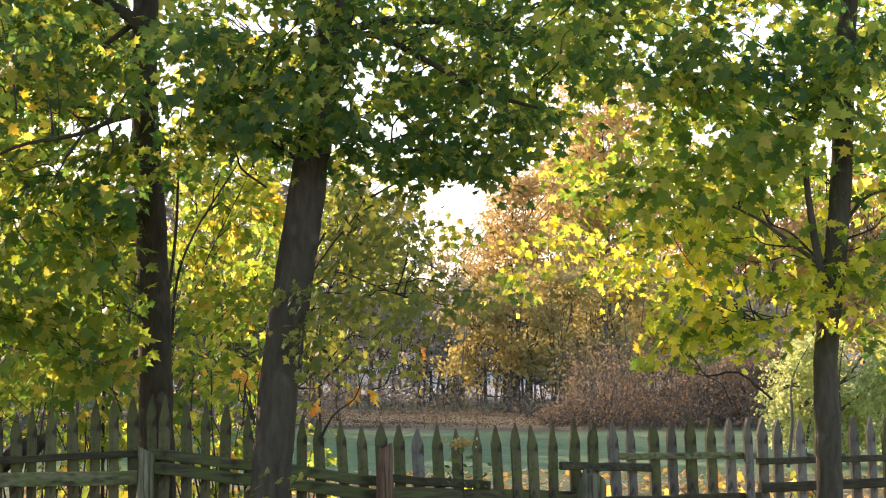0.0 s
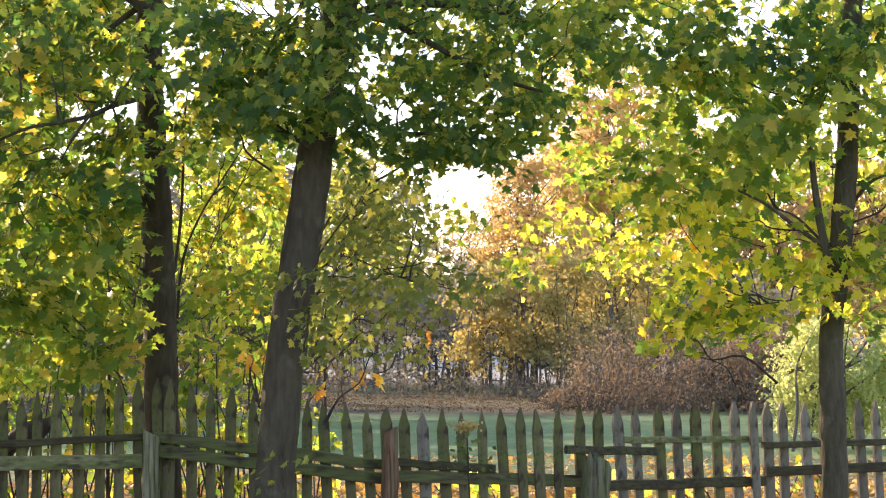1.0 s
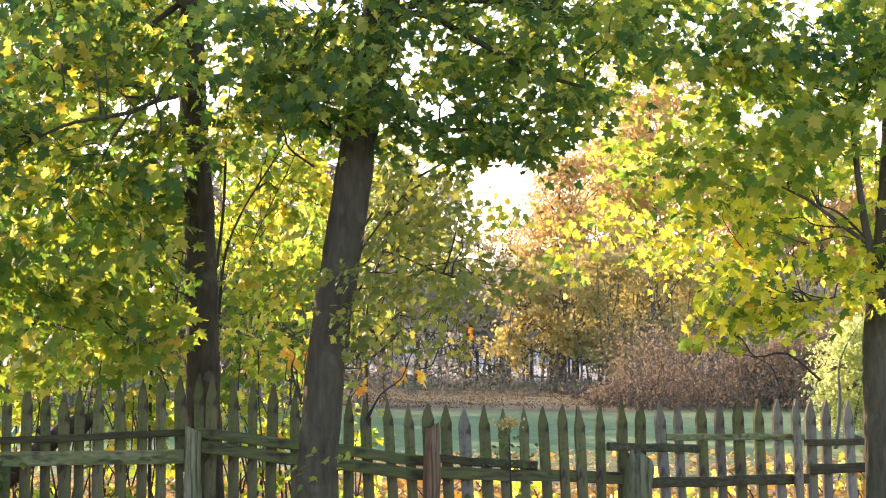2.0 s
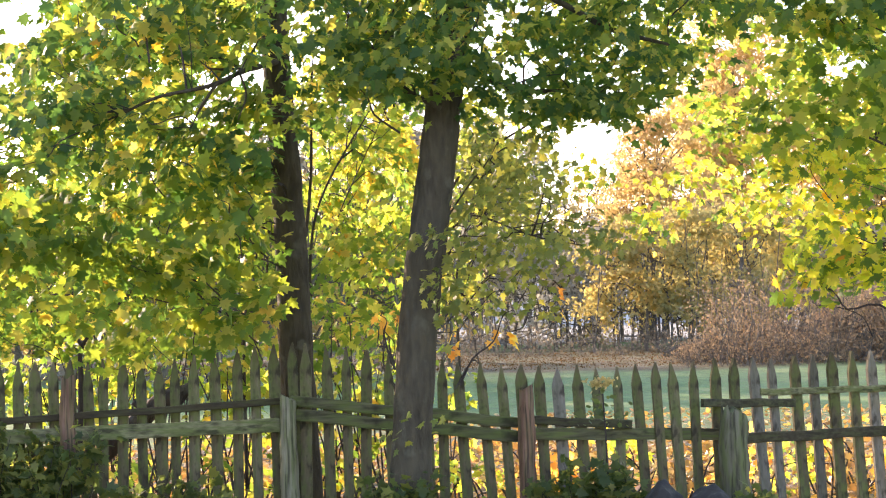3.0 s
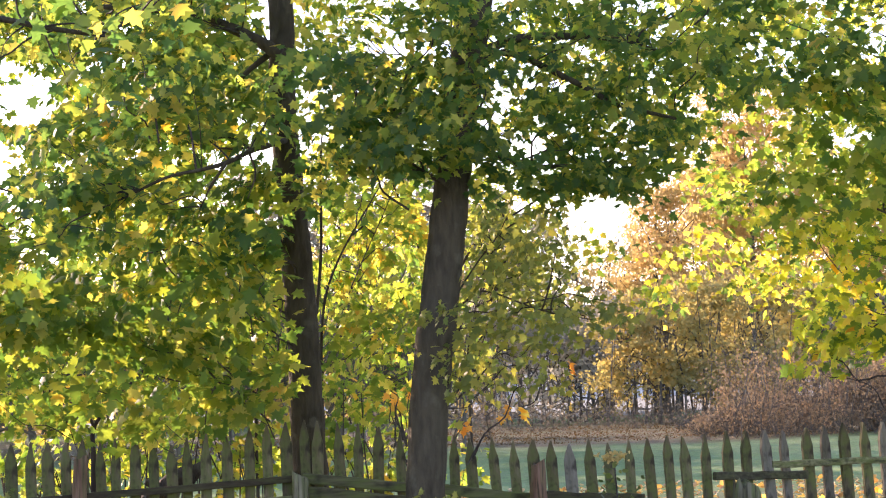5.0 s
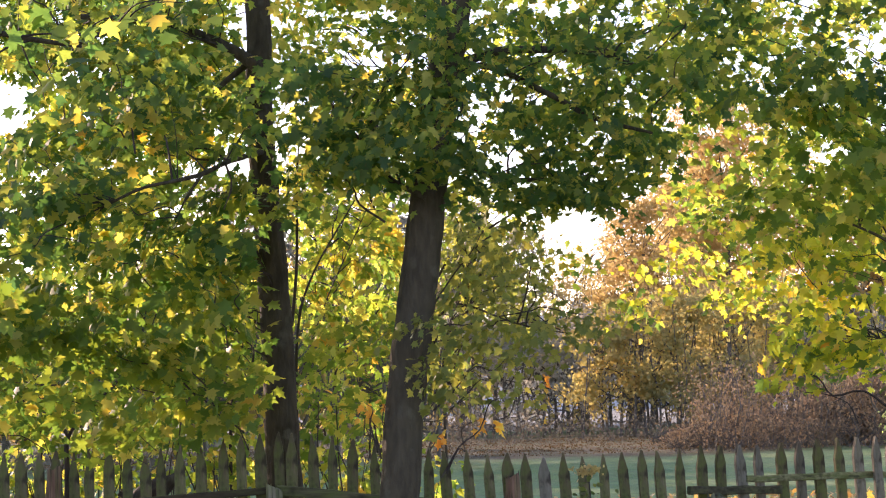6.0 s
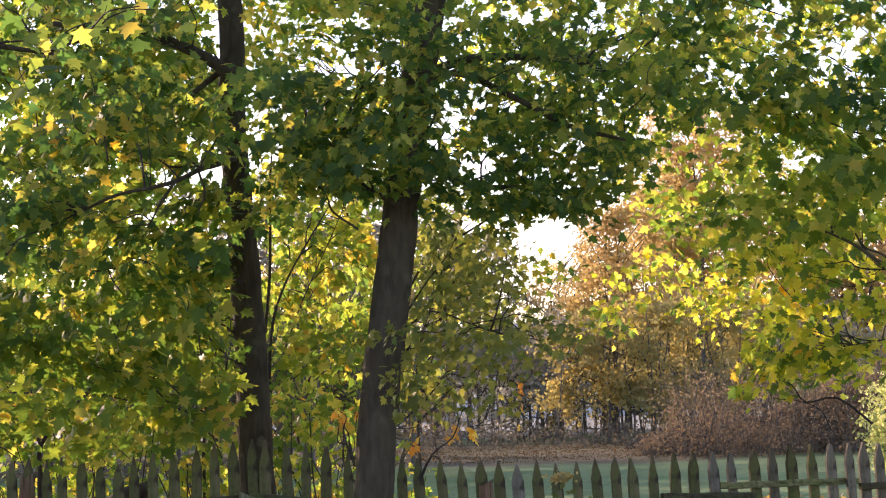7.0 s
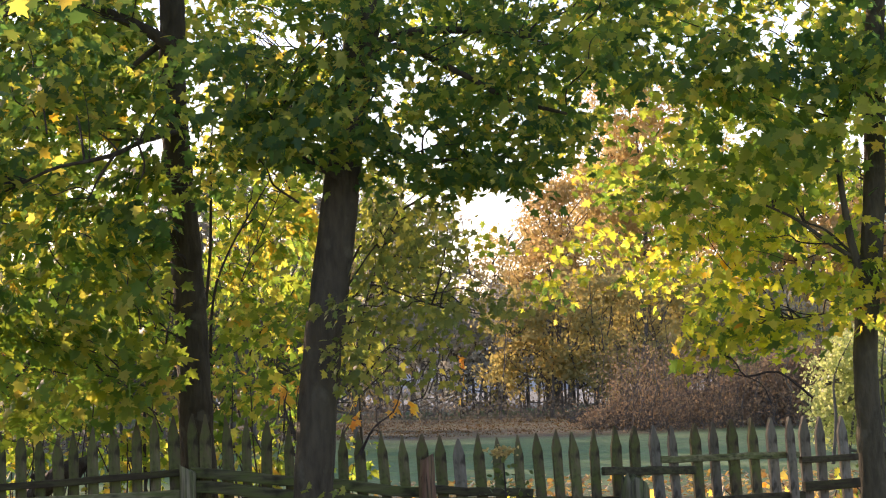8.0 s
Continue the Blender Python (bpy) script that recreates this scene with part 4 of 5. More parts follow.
tree("maple_tree", "tall maple with dark bark behind the fence", [(-2.09, 18.55, 0.02), (-2.1, 18.55, 0.79), (-2.12, 18.55, 1.49), (-2.13, 18.55, 2.07), (-2.16, 18.55, 2.74), (-2.2, 18.55, 3.37), (-2.22, 18.55, 4.0), (-2.21, 18.55, 4.51), (-2.25, 18.55, 5.49), (-2.3, 18.55, 6.81)],
     [0.165, 0.135, 0.128, 0.122, 0.115, 0.108, 0.1, 0.095, 0.08, 0.05],
     [([(-2.2, 18.3, 4.2), (-2.36, 18.3, 4.31), (-2.63, 18.3, 4.45), (-3.0, 18.3, 4.56), (-3.5, 18.3, 4.62)], 0.05),
      ([(-2.2, 18.45, 3.58), (-2.26, 17.9, 3.49), (-2.33, 17.4, 3.4), (-2.45, 17.1, 3.3), (-2.61, 17.0, 3.25), (-2.85, 16.95, 3.2), (-3.12, 17.0, 3.09)], 0.022),
      ([(-2.44, 17.05, 3.3), (-2.55, 17.05, 3.15), (-2.63, 17.05, 3.0)], 0.012),
      ([(-2.32, 17.3, 3.39), (-2.28, 17.3, 3.23), (-2.34, 17.3, 3.06)], 0.01),
      ([(-2.27, 18.4, 4.24), (-2.47, 18.4, 4.09), (-2.6, 18.4, 3.94)], 0.025),
      ([(-2.04, 18.7, 2.29), (-1.99, 18.7, 2.75), (-1.97, 18.7, 3.39), (-1.95, 18.7, 3.64)], 0.014),
      ([(-2.19, 18.6, 4.86), (-1.79, 18.6, 5.28), (-1.28, 18.6, 5.54)], 0.05)],
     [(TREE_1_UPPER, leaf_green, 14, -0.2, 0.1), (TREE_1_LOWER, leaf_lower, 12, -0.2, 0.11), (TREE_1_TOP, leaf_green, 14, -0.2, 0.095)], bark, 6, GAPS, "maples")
TREE_2_UPPER = [(-1.75, 17.0, 3.76, 0.42, 0.6, 0.34, 2.1),
    (-1.39, 16.9, 3.52, 0.42, 0.5, 0.34, 2.24),
    (-0.96, 16.7, 3.65, 0.38, 0.35, 0.41, 2.66),
    (-0.85, 16.8, 3.32, 0.26, 0.3, 0.23, 2.38),
    (-1.57, 17.2, 3.32, 0.43, 0.5, 0.15, 1.68),
    (-1.94, 17.8, 3.3, 0.28, 0.3, 0.24, 1.4),
    (-1.73, 17.2, 4.1, 0.46, 0.5, 0.15, 1.4)]
TREE_2_RIGHT = [(-0.86, 16.9, 4.1, 0.34, 0.4, 0.23, 2.64),
    (-0.41, 17.4, 4.01, 0.43, 0.7, 0.27, 2.31),
    (-0.33, 17.6, 3.56, 0.44, 0.7, 0.32, 2.31),
    (0.14, 17.8, 3.79, 0.44, 0.8, 0.36, 1.83),
    (0.26, 17.6, 3.32, 0.44, 0.7, 0.24, 2.49),
    (0.59, 17.9, 3.72, 0.44, 0.8, 0.4, 2.31),
    (-0.25, 17.5, 3.17, 0.47, 0.5, 0.16, 3.30),
    (0.18, 17.5, 3.13, 0.35, 0.5, 0.12, 2.97),
    (0.55, 17.8, 4.19, 0.52, 0.8, 0.24, 1.99),
    (0.06, 17.6, 4.36, 0.51, 0.8, 0.2, 1.66)]
TREE_2_LOW = [(-0.37, 17.4, 2.87, 0.2, 0.4, 0.12, 1.17),
    (-0.25, 17.2, 2.62, 0.14, 0.3, 0.19, 1.56),
    (-0.65, 17.6, 2.37, 0.28, 0.5, 0.24, 1.17),
    (-0.37, 17.6, 2.13, 0.36, 0.6, 0.24, 1.27),
    (-0.61, 17.7, 1.89, 0.32, 0.5, 0.24, 0.88),
    (-0.02, 17.4, 2.16, 0.31, 0.5, 0.12, 1.27),
    (-0.87, 17.3, 1.81, 0.16, 0.3, 0.23, 0.98),
    (-1.02, 16.9, 2.18, 0.16, 0.1, 0.12, 1.3),
    (-1.06, 16.9, 1.86, 0.17, 0.1, 0.08, 1.1),
    (-1.07, 16.8, 0.98, 0.11, 0.1, 0.06, 0.98)]
TREE_2_TOP = [(-1.77, 17.6, 4.48, 0.48, 0.8, 0.24, 1.4),
    (-1.11, 17.2, 4.46, 0.46, 0.8, 0.23, 1.68),
    (-0.49, 17.5, 4.47, 0.43, 0.8, 0.24, 1.54),
    (0.14, 17.7, 4.58, 0.48, 0.8, 0.2, 1.4),
    (0.71, 17.8, 4.52, 0.44, 0.8, 0.24, 1.54),
    (-0.73, 17.6, 5.09, 1.31, 1.6, 0.44, 0.7),
    (-0.14, 17.6, 5.81, 1.39, 1.8, 0.63, 0.77),
    (0.8, 18.0, 5.08, 0.89, 1.4, 0.49, 0.7)]
TREE_2_HANGING = [(-0.16, 18.6, 1.83, 0.035, 0.05, 0.05, 2.0),
    (-0.19, 18.6, 1.64, 0.02, 0.05, 0.02, 0.56),
    (-0.64, 18.6, 1.54, 0.03, 0.05, 0.03, 2.0),
    (-0.51, 18.6, 1.52, 0.02, 0.05, 0.02, 1.8),
    (-0.95, 18.6, 1.47, 0.04, 0.05, 0.05, 2.2),
    (-1.47, 18.7, 1.66, 0.11, 0.1, 0.06, 2.24),
    (-1.32, 18.7, 1.64, 0.06, 0.1, 0.06, 2.24)]
tree("maple_tree", "stout leaning maple with grey-brown bark before the fence", [(-1.21, 17.3, 0.05), (-1.19, 17.3, 0.8), (-1.12, 17.3, 1.65), (-1.03, 17.3, 2.28), (-0.92, 17.3, 3.06), (-0.82, 17.3, 3.65), (-0.74, 17.3, 4.12), (-0.65, 17.3, 4.59), (-0.57, 17.3, 5.42), (-0.53, 17.3, 6.7)],
     [0.155, 0.139, 0.138, 0.134, 0.127, 0.118, 0.11, 0.1, 0.08, 0.05],
     [([(-0.74, 17.6, 4.04), (-0.41, 17.6, 4.14), (-0.1, 17.6, 4.14), (0.22, 17.6, 4.11), (0.58, 17.6, 4.0)], 0.035),
      ([(-0.79, 17.5, 3.83), (-0.53, 17.5, 4.03), (-0.09, 17.5, 3.83), (0.26, 17.5, 3.63), (0.66, 17.5, 3.51)], 0.03),
      ([(-0.88, 17.5, 2.28), (-0.72, 17.5, 2.36), (-0.33, 17.5, 2.21), (0.02, 17.5, 2.13)], 0.008),
      ([(-0.91, 17.6, 2.37), (-0.77, 17.6, 2.57), (-0.63, 17.6, 2.74), (-0.53, 17.6, 2.92)], 0.007),
      ([(-0.83, 17.5, 3.47), (-0.49, 17.5, 3.25), (-0.09, 17.5, 3.21), (0.26, 17.5, 3.23)], 0.022),
      ([(-0.92, 17.1, 3.08), (-1.17, 17.1, 3.23), (-1.37, 17.1, 3.51), (-1.56, 17.1, 3.62)], 0.02)],
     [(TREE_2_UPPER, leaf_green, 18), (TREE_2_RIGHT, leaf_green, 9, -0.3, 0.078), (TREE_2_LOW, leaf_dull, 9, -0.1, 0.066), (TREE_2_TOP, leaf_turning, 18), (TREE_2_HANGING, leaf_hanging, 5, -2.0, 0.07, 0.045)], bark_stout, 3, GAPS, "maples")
TREE_3_UPPER = [(1.59, 17.8, 3.99, 0.52, 0.45, 0.36, 1.48),
    (2.15, 17.4, 3.86, 0.47, 0.45, 0.27, 1.48),
    (2.64, 17.0, 3.8, 0.42, 0.45, 0.38, 1.70),
    (1.81, 17.6, 3.4, 0.51, 0.45, 0.36, 1.70),
    (2.36, 17.0, 3.34, 0.46, 0.45, 0.31, 1.92),
    (2.86, 17.0, 3.42, 0.34, 0.45, 0.46, 1.59),
    (2.04, 17.5, 3.0, 0.51, 0.45, 0.28, 1.59),
    (1.26, 18.2, 3.88, 0.41, 0.45, 0.37, 1.37),
    (1.3, 18.2, 3.05, 0.33, 0.45, 0.25, 1.37)]
TREE_3_LOW = [(1.77, 17.6, 2.53, 0.44, 0.3, 0.28, 1.13),
    (1.83, 17.5, 2.13, 0.35, 0.3, 0.24, 1.33),
    (1.63, 17.4, 1.93, 0.18, 0.3, 0.12, 1.13),
    (2.4, 17.3, 2.28, 0.39, 0.3, 0.23, 1.13),
    (2.65, 16.9, 2.11, 0.3, 0.3, 0.15, 1.33),
    (2.89, 17.2, 2.47, 0.27, 0.3, 0.31, 1.13),
    (2.47, 17.8, 2.62, 0.44, 0.3, 0.24, 0.86),
    (2.15, 17.5, 2.01, 0.28, 0.3, 0.14, 1.04),
    (2.96, 17.4, 1.97, 0.23, 0.3, 0.16, 0.94),
    (1.64, 18.4, 2.82, 0.37, 0.3, 0.21, 1.38),
    (2.12, 18.2, 2.72, 0.37, 0.3, 0.2, 1.22),
    (2.55, 17.8, 2.94, 0.36, 0.3, 0.24, 1.38),
    (2.96, 17.6, 2.96, 0.24, 0.3, 0.24, 1.22)]
TREE_3_LOW += [(1.62, 17.4, 1.86, 0.16, 0.2, 0.14, 1.9), (1.76, 17.4, 2.05, 0.22, 0.25, 0.18, 1.8), (2.02, 17.4, 1.9, 0.24, 0.2, 0.1, 1.6)]
TREE_3_FRINGE = [(0.91, 20.5, 2.73, 0.41, 0.4, 0.18, 0.80),
    (1.38, 20.0, 2.56, 0.4, 0.4, 0.18, 1.04),
    (0.63, 20.5, 2.49, 0.23, 0.4, 0.14, 0.92),
    (1.65, 19.5, 2.45, 0.31, 0.4, 0.22, 1.16),
    (0.12, 20.5, 2.82, 0.23, 0.4, 0.08, 1.04),
    (1.2, 20, 2.36, 0.22, 0.4, 0.07, 0.58),
    (0.41, 19, 2.34, 0.26, 0.4, 0.06, 0.58)]
TREE_3_TOP = [(1.29, 18, 4.51, 0.45, 0.8, 0.28, 1.54),
    (1.87, 17.7, 4.5, 0.48, 0.8, 0.24, 1.54),
    (2.51, 17.4, 4.49, 0.47, 0.7, 0.23, 1.54),
    (3.04, 17.3, 4.32, 0.43, 0.7, 0.39, 1.54),
    (3.18, 17.3, 2.67, 0.31, 0.6, 0.62, 1.4),
    (2.46, 17.6, 5.01, 1.31, 1.6, 0.51, 0.7),
    (2.87, 17.6, 5.81, 1.31, 1.8, 0.63, 0.39),
    (3.73, 17.6, 3.88, 0.4, 1.0, 0.99, 0.84)]
tree("maple_tree", "slender forked maple turning yellow before the fence", [(2.67, 17.4, 0.06), (2.67, 17.4, 0.84), (2.65, 17.4, 1.73), (2.71, 17.4, 2.36), (2.77, 17.4, 3.07), (2.8, 17.4, 3.86), (2.83, 17.4, 4.25), (2.89, 17.4, 5.05), (2.94, 17.4, 6.33)],
     [0.105, 0.088, 0.085, 0.08, 0.075, 0.07, 0.065, 0.055, 0.03],
     [([(2.67, 17.3, 2.16), (2.6, 17.3, 2.41), (2.55, 17.3, 2.67), (2.5, 17.3, 3.1), (2.49, 17.3, 3.45)], 0.035),
      ([(2.59, 17.3, 2.42), (2.4, 17.3, 2.55), (2.19, 17.3, 2.71), (1.97, 17.3, 2.82)], 0.018),
      ([(2.59, 17.4, 2.46), (2.41, 17.4, 2.63), (2.26, 17.4, 2.69)], 0.012),
      ([(2.76, 17.4, 2.67), (2.93, 17.4, 2.87), (3.08, 17.4, 2.93)], 0.016),
      ([(2.77, 17.4, 3.11), (2.97, 17.4, 3.14), (3.2, 17.4, 3.22)], 0.016),
      ([(2.69, 17.4, 2.12), (2.37, 17.4, 2.05), (2.06, 17.4, 2.01)], 0.007)],
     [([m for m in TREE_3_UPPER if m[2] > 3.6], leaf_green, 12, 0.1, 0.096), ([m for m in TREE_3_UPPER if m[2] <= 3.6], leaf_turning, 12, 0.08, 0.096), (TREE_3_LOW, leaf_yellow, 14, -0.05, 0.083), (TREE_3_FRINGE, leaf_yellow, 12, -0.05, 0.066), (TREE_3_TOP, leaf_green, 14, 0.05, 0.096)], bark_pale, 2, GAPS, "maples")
YOUNG_MIDDLE = [(-2.1, 21.5, 3.27, 0.29, 0.8, 0.29, 1.82),
    (-1.76, 21.5, 3.17, 0.39, 0.8, 0.29, 1.82),
    (-2.05, 21.5, 2.73, 0.34, 0.8, 0.34, 1.82),
    (-1.67, 21.5, 2.59, 0.34, 0.8, 0.34, 1.82),
    (-1.86, 21.0, 2.14, 0.43, 0.8, 0.28, 1.54),
    (-2.04, 20.5, 1.71, 0.18, 0.6, 0.28, 1.12),
    (-1.68, 20.5, 1.66, 0.28, 0.6, 0.14, 1.26),
    (-1.67, 20.5, 1.3, 0.41, 0.6, 0.28, 0.7),
    (-1.41, 22, 2.96, 0.3, 0.8, 0.45, 1.4)]
YOUNG_RIGHT = [(-0.67, 20.5, 2.86, 0.23, 0.5, 0.23, 1.4),
    (-0.3, 20.5, 2.68, 0.18, 0.5, 0.18, 1.4),
    (-0.43, 20.5, 2.91, 0.16, 0.5, 0.16, 1.82),
    (-0.53, 20.8, 2.51, 0.23, 0.5, 0.19, 0.84),
    (-0.25, 20.8, 2.46, 0.23, 0.5, 0.14, 0.56),
    (-0.89, 21.5, 3.07, 0.29, 0.8, 0.29, 1.68),
    (-0.7, 21.5, 2.68, 0.29, 0.8, 0.29, 1.4),
    (-0.89, 21.5, 2.34, 0.24, 0.8, 0.34, 0.63),
    (-0.78, 21, 3.18, 0.19, 0.6, 0.14, 1.4),
    (-0.96, 21, 1.95, 0.14, 0.5, 0.28, 0.49),
    (-0.3, 20.8, 3.02, 0.16, 0.4, 0.14, 1.54)]
YOUNG_LEFT = [(-3.31, 21.5, 2.44, 0.87, 1.0, 0.63, 1.26),
    (-4.37, 21.5, 2.15, 0.73, 1.0, 0.48, 1.26),
    (-3.98, 21.0, 1.57, 0.94, 0.8, 0.24, 0.84),
    (-2.85, 21.0, 1.48, 0.43, 0.8, 0.24, 0.98),
    (-4.81, 20.5, 1.94, 0.37, 0.8, 0.55, 1.26)]
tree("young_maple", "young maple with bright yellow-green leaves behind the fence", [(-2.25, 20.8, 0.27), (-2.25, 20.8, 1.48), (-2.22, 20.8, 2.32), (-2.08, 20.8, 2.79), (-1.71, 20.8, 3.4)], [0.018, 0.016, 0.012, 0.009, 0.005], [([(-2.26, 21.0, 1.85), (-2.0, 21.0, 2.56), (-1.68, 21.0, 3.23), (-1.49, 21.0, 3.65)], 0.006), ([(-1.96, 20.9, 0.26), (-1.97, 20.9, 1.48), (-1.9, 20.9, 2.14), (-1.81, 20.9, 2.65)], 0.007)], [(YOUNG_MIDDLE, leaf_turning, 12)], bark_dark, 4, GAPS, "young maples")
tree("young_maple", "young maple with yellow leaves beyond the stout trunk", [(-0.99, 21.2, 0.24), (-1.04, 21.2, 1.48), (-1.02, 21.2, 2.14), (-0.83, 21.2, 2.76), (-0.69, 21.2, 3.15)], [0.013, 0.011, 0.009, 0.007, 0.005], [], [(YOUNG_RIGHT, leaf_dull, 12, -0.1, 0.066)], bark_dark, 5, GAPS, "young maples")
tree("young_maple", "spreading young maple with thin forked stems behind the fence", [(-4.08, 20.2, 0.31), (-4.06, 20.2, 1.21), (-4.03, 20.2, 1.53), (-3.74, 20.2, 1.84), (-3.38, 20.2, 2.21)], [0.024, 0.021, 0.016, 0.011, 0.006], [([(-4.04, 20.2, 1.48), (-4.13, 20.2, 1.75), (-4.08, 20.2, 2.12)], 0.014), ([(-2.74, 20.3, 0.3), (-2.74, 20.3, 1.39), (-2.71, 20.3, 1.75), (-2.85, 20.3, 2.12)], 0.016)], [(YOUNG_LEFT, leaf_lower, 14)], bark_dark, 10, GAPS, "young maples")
YOUNG_BACK = [(-1.84, 26, 3.85, 0.35, 0.6, 0.35, 1.68),
    (-2.18, 26.5, 4.07, 0.3, 0.6, 0.24, 1.4),
    (-1.67, 26, 4.26, 0.29, 0.6, 0.23, 1.4),
    (-0.96, 26, 3.79, 0.26, 0.6, 0.26, 1.54),
    (-0.73, 26.2, 3.57, 0.27, 0.5, 0.21, 1.68),
    (-1.07, 25.8, 4.07, 0.26, 0.6, 0.23, 1.4),
    (-0.49, 26, 3.79, 0.23, 0.4, 0.12, 1.12),
    (-1.78, 26, 3.38, 0.41, 0.6, 0.35, 1.4),
    (-1.14, 26, 3.26, 0.35, 0.6, 0.35, 1.4),
    (-2.42, 26.5, 4.43, 0.3, 0.5, 0.24, 1.12)]
tree("young_maple", "tall young maple with sunlit leaves out on the meadow", [(-1.63, 26.0, 0.63), (-1.61, 26.0, 1.74), (-1.53, 26.0, 2.73), (-1.43, 26.0, 3.61), (-1.32, 26.0, 4.26)], [0.05, 0.045, 0.035, 0.025, 0.012], [([(-1.57, 26.0, 2.5), (-1.25, 26.0, 3.09), (-0.9, 26.0, 3.61)], 0.02), ([(-1.56, 26.0, 2.62), (-1.78, 26.0, 3.32), (-2.02, 26.0, 3.97)], 0.018)], [(YOUNG_BACK, leaf_turning, 14)], bark_dark, 8, GAPS, "young maples", leaf=0.09)
NEAR_BOUGH = [(-2.4, 11.6, 3.31, 0.23, 0.35, 0.13, 0.28),
    (-2.13, 11.4, 3.34, 0.21, 0.35, 0.13, 0.35),
    (-2.5, 11.6, 3.08, 0.16, 0.3, 0.13, 0.21),
    (-2.71, 11.7, 3.22, 0.18, 0.35, 0.18, 0.21),
    (-1.89, 11.5, 3.56, 0.28, 0.3, 0.1, 0.42),
    (-2.32, 11.6, 3.61, 0.39, 0.4, 0.13, 0.56)]
tree("maple_tree", "near maple whose bough hangs before the others", ((-5.2, 11.6, 0), (-5.15, 11.6, 1.5), (-5.1, 11.6, 3), (-5.0, 11.6, 5), (-4.9, 11.6, 8)), [0.2, 0.18, 0.16, 0.14, 0.1], [([(-5.22, 11.6, 3.76), (-3.9, 11.6, 3.61), (-2.98, 11.6, 3.53), (-2.45, 11.6, 3.42), (-2.22, 11.6, 3.38)], 0.022)], [(NEAR_BOUGH, leaf_green, 6)], bark, 5, (), "maples", leaf=0.1)

def leaf_bank(x0, x1, z0, z1, thick, thin, seed):
    """Leaf masses of a tall crown, row over row from z0 to z1; thick below, thin towards the top."""
    rnd, out = random.Random(seed), []
    across, rows = round((x1 - x0) / 0.85) + 1, round((z1 - z0) / 0.47) + 1
    for i in range(across):
        for k in range(rows):
            u = k / (rows - 1)
            dens = (thick if u < 0.5 else thin) * rnd.uniform(0.75, 1.3)
            out.append((x0 + (x1 - x0) * i / (across - 1) + rnd.uniform(-0.2, 0.2), rnd.uniform(21.9, 23.1), z0 + (z1 - z0) * u + rnd.uniform(-0.12, 0.12), 0.48, 0.6, 0.33, dens))
    return out


# crown added out of view on the left to shade the fence maples
SIDE_SHADE_CROWN = leaf_bank(-12.0, -6.3, 2.6, 7.2, 0.5, 0.4, 2)
tree("maple_tree", "unseen broad maple added beside the fence for shade", [(-7.67, 22.2, -0.02), (-7.72, 22.2, 1.47), (-7.76, 22.2, 3.72), (-7.74, 22.2, 6.51)], [0.16, 0.13, 0.11, 0.05], [], [(SIDE_SHADE_CROWN, leaf_turning, 18)], bark, 1, (), "maples", leaf=0.15)
BACK_LEFT = [m for m in leaf_bank(-5.55, -3.05, 2.2, 6.2, 2.3, 3.5, 3) if m[0] < -3.4 or m[2] > 4.1]
BACK_MIDDLE = [(-2.35, 22.5, 3.85, 0.3, 0.5, 0.35, 1.3)] + leaf_bank(-2.15, 1.0, 4.2, 5.7, 1.35, 0.9, 5)
BACK_RIGHT = leaf_bank(1.35, 4.4, 3.3, 5.7, 1.15, 1.0, 8)
tree("maple_tree", "maple with sunlit yellow-green leaves behind the fence", [(-2.6, 22.3, -0.02), (-2.59, 22.3, 1.47), (-2.63, 22.3, 2.47), (-2.68, 22.3, 3.73), (-2.68, 22.3, 5.0), (-2.64, 22.3, 6.53)], [0.1, 0.09, 0.08, 0.07, 0.06, 0.04], [], [(BACK_LEFT, leaf_lower, 14, -0.4, 0.08)], bark, 5, GAPS, "maples", leaf=0.075)
tree("maple_tree", "maple with sunlit yellow-green leaves behind the fence", [(-1.48, 22.3, -0.02), (-1.43, 22.3, 1.47), (-1.34, 22.3, 2.47), (-1.19, 22.3, 3.73), (-1.05, 22.3, 5.0), (-0.9, 22.3, 6.53)], [0.1, 0.09, 0.08, 0.07, 0.06, 0.04], [], [(BACK_MIDDLE, leaf_turning, 18)], bark, 5, GAPS, "maples", leaf=0.075)
tree("maple_tree", "maple with sunlit yellow-green leaves behind the fence", [(3.38, 22.3, -0.02), (3.39, 22.3, 1.47), (3.44, 22.3, 2.47), (3.55, 22.3, 3.73), (3.58, 22.3, 5.0), (3.64, 22.3, 6.53)], [0.1, 0.09, 0.08, 0.07, 0.06, 0.04], [], [(BACK_RIGHT, leaf_turning, 14, 0.05, 0.078)], bark, 5, GAPS, "maples", leaf=0.075)
shrub("shrub", "sunlit yellow-green undergrowth shrub behind the fence", [(-5.23, 20.9, 1.47, 0.28, 0.5, 0.28, 1.05), (-5.13, 20.9, 1.01, 0.28, 0.5, 0.33, 0.63), (-5.31, 20.9, 0.54, 0.28, 0.5, 0.28, 0.56)], leaf_lower, 0.085, 12, "undergrowth", gaps=())
shrub("shrub", "sunlit yellow-green undergrowth shrub behind the fence", [(-5.04, 21.6, 1.34, 0.29, 0.5, 0.29, 1.05), (-4.94, 21.6, 0.99, 0.29, 0.5, 0.34, 0.63), (-5.12, 21.6, 0.51, 0.29, 0.5, 0.29, 0.56)], leaf_turning, 0.085, 12, "undergrowth", gaps=())
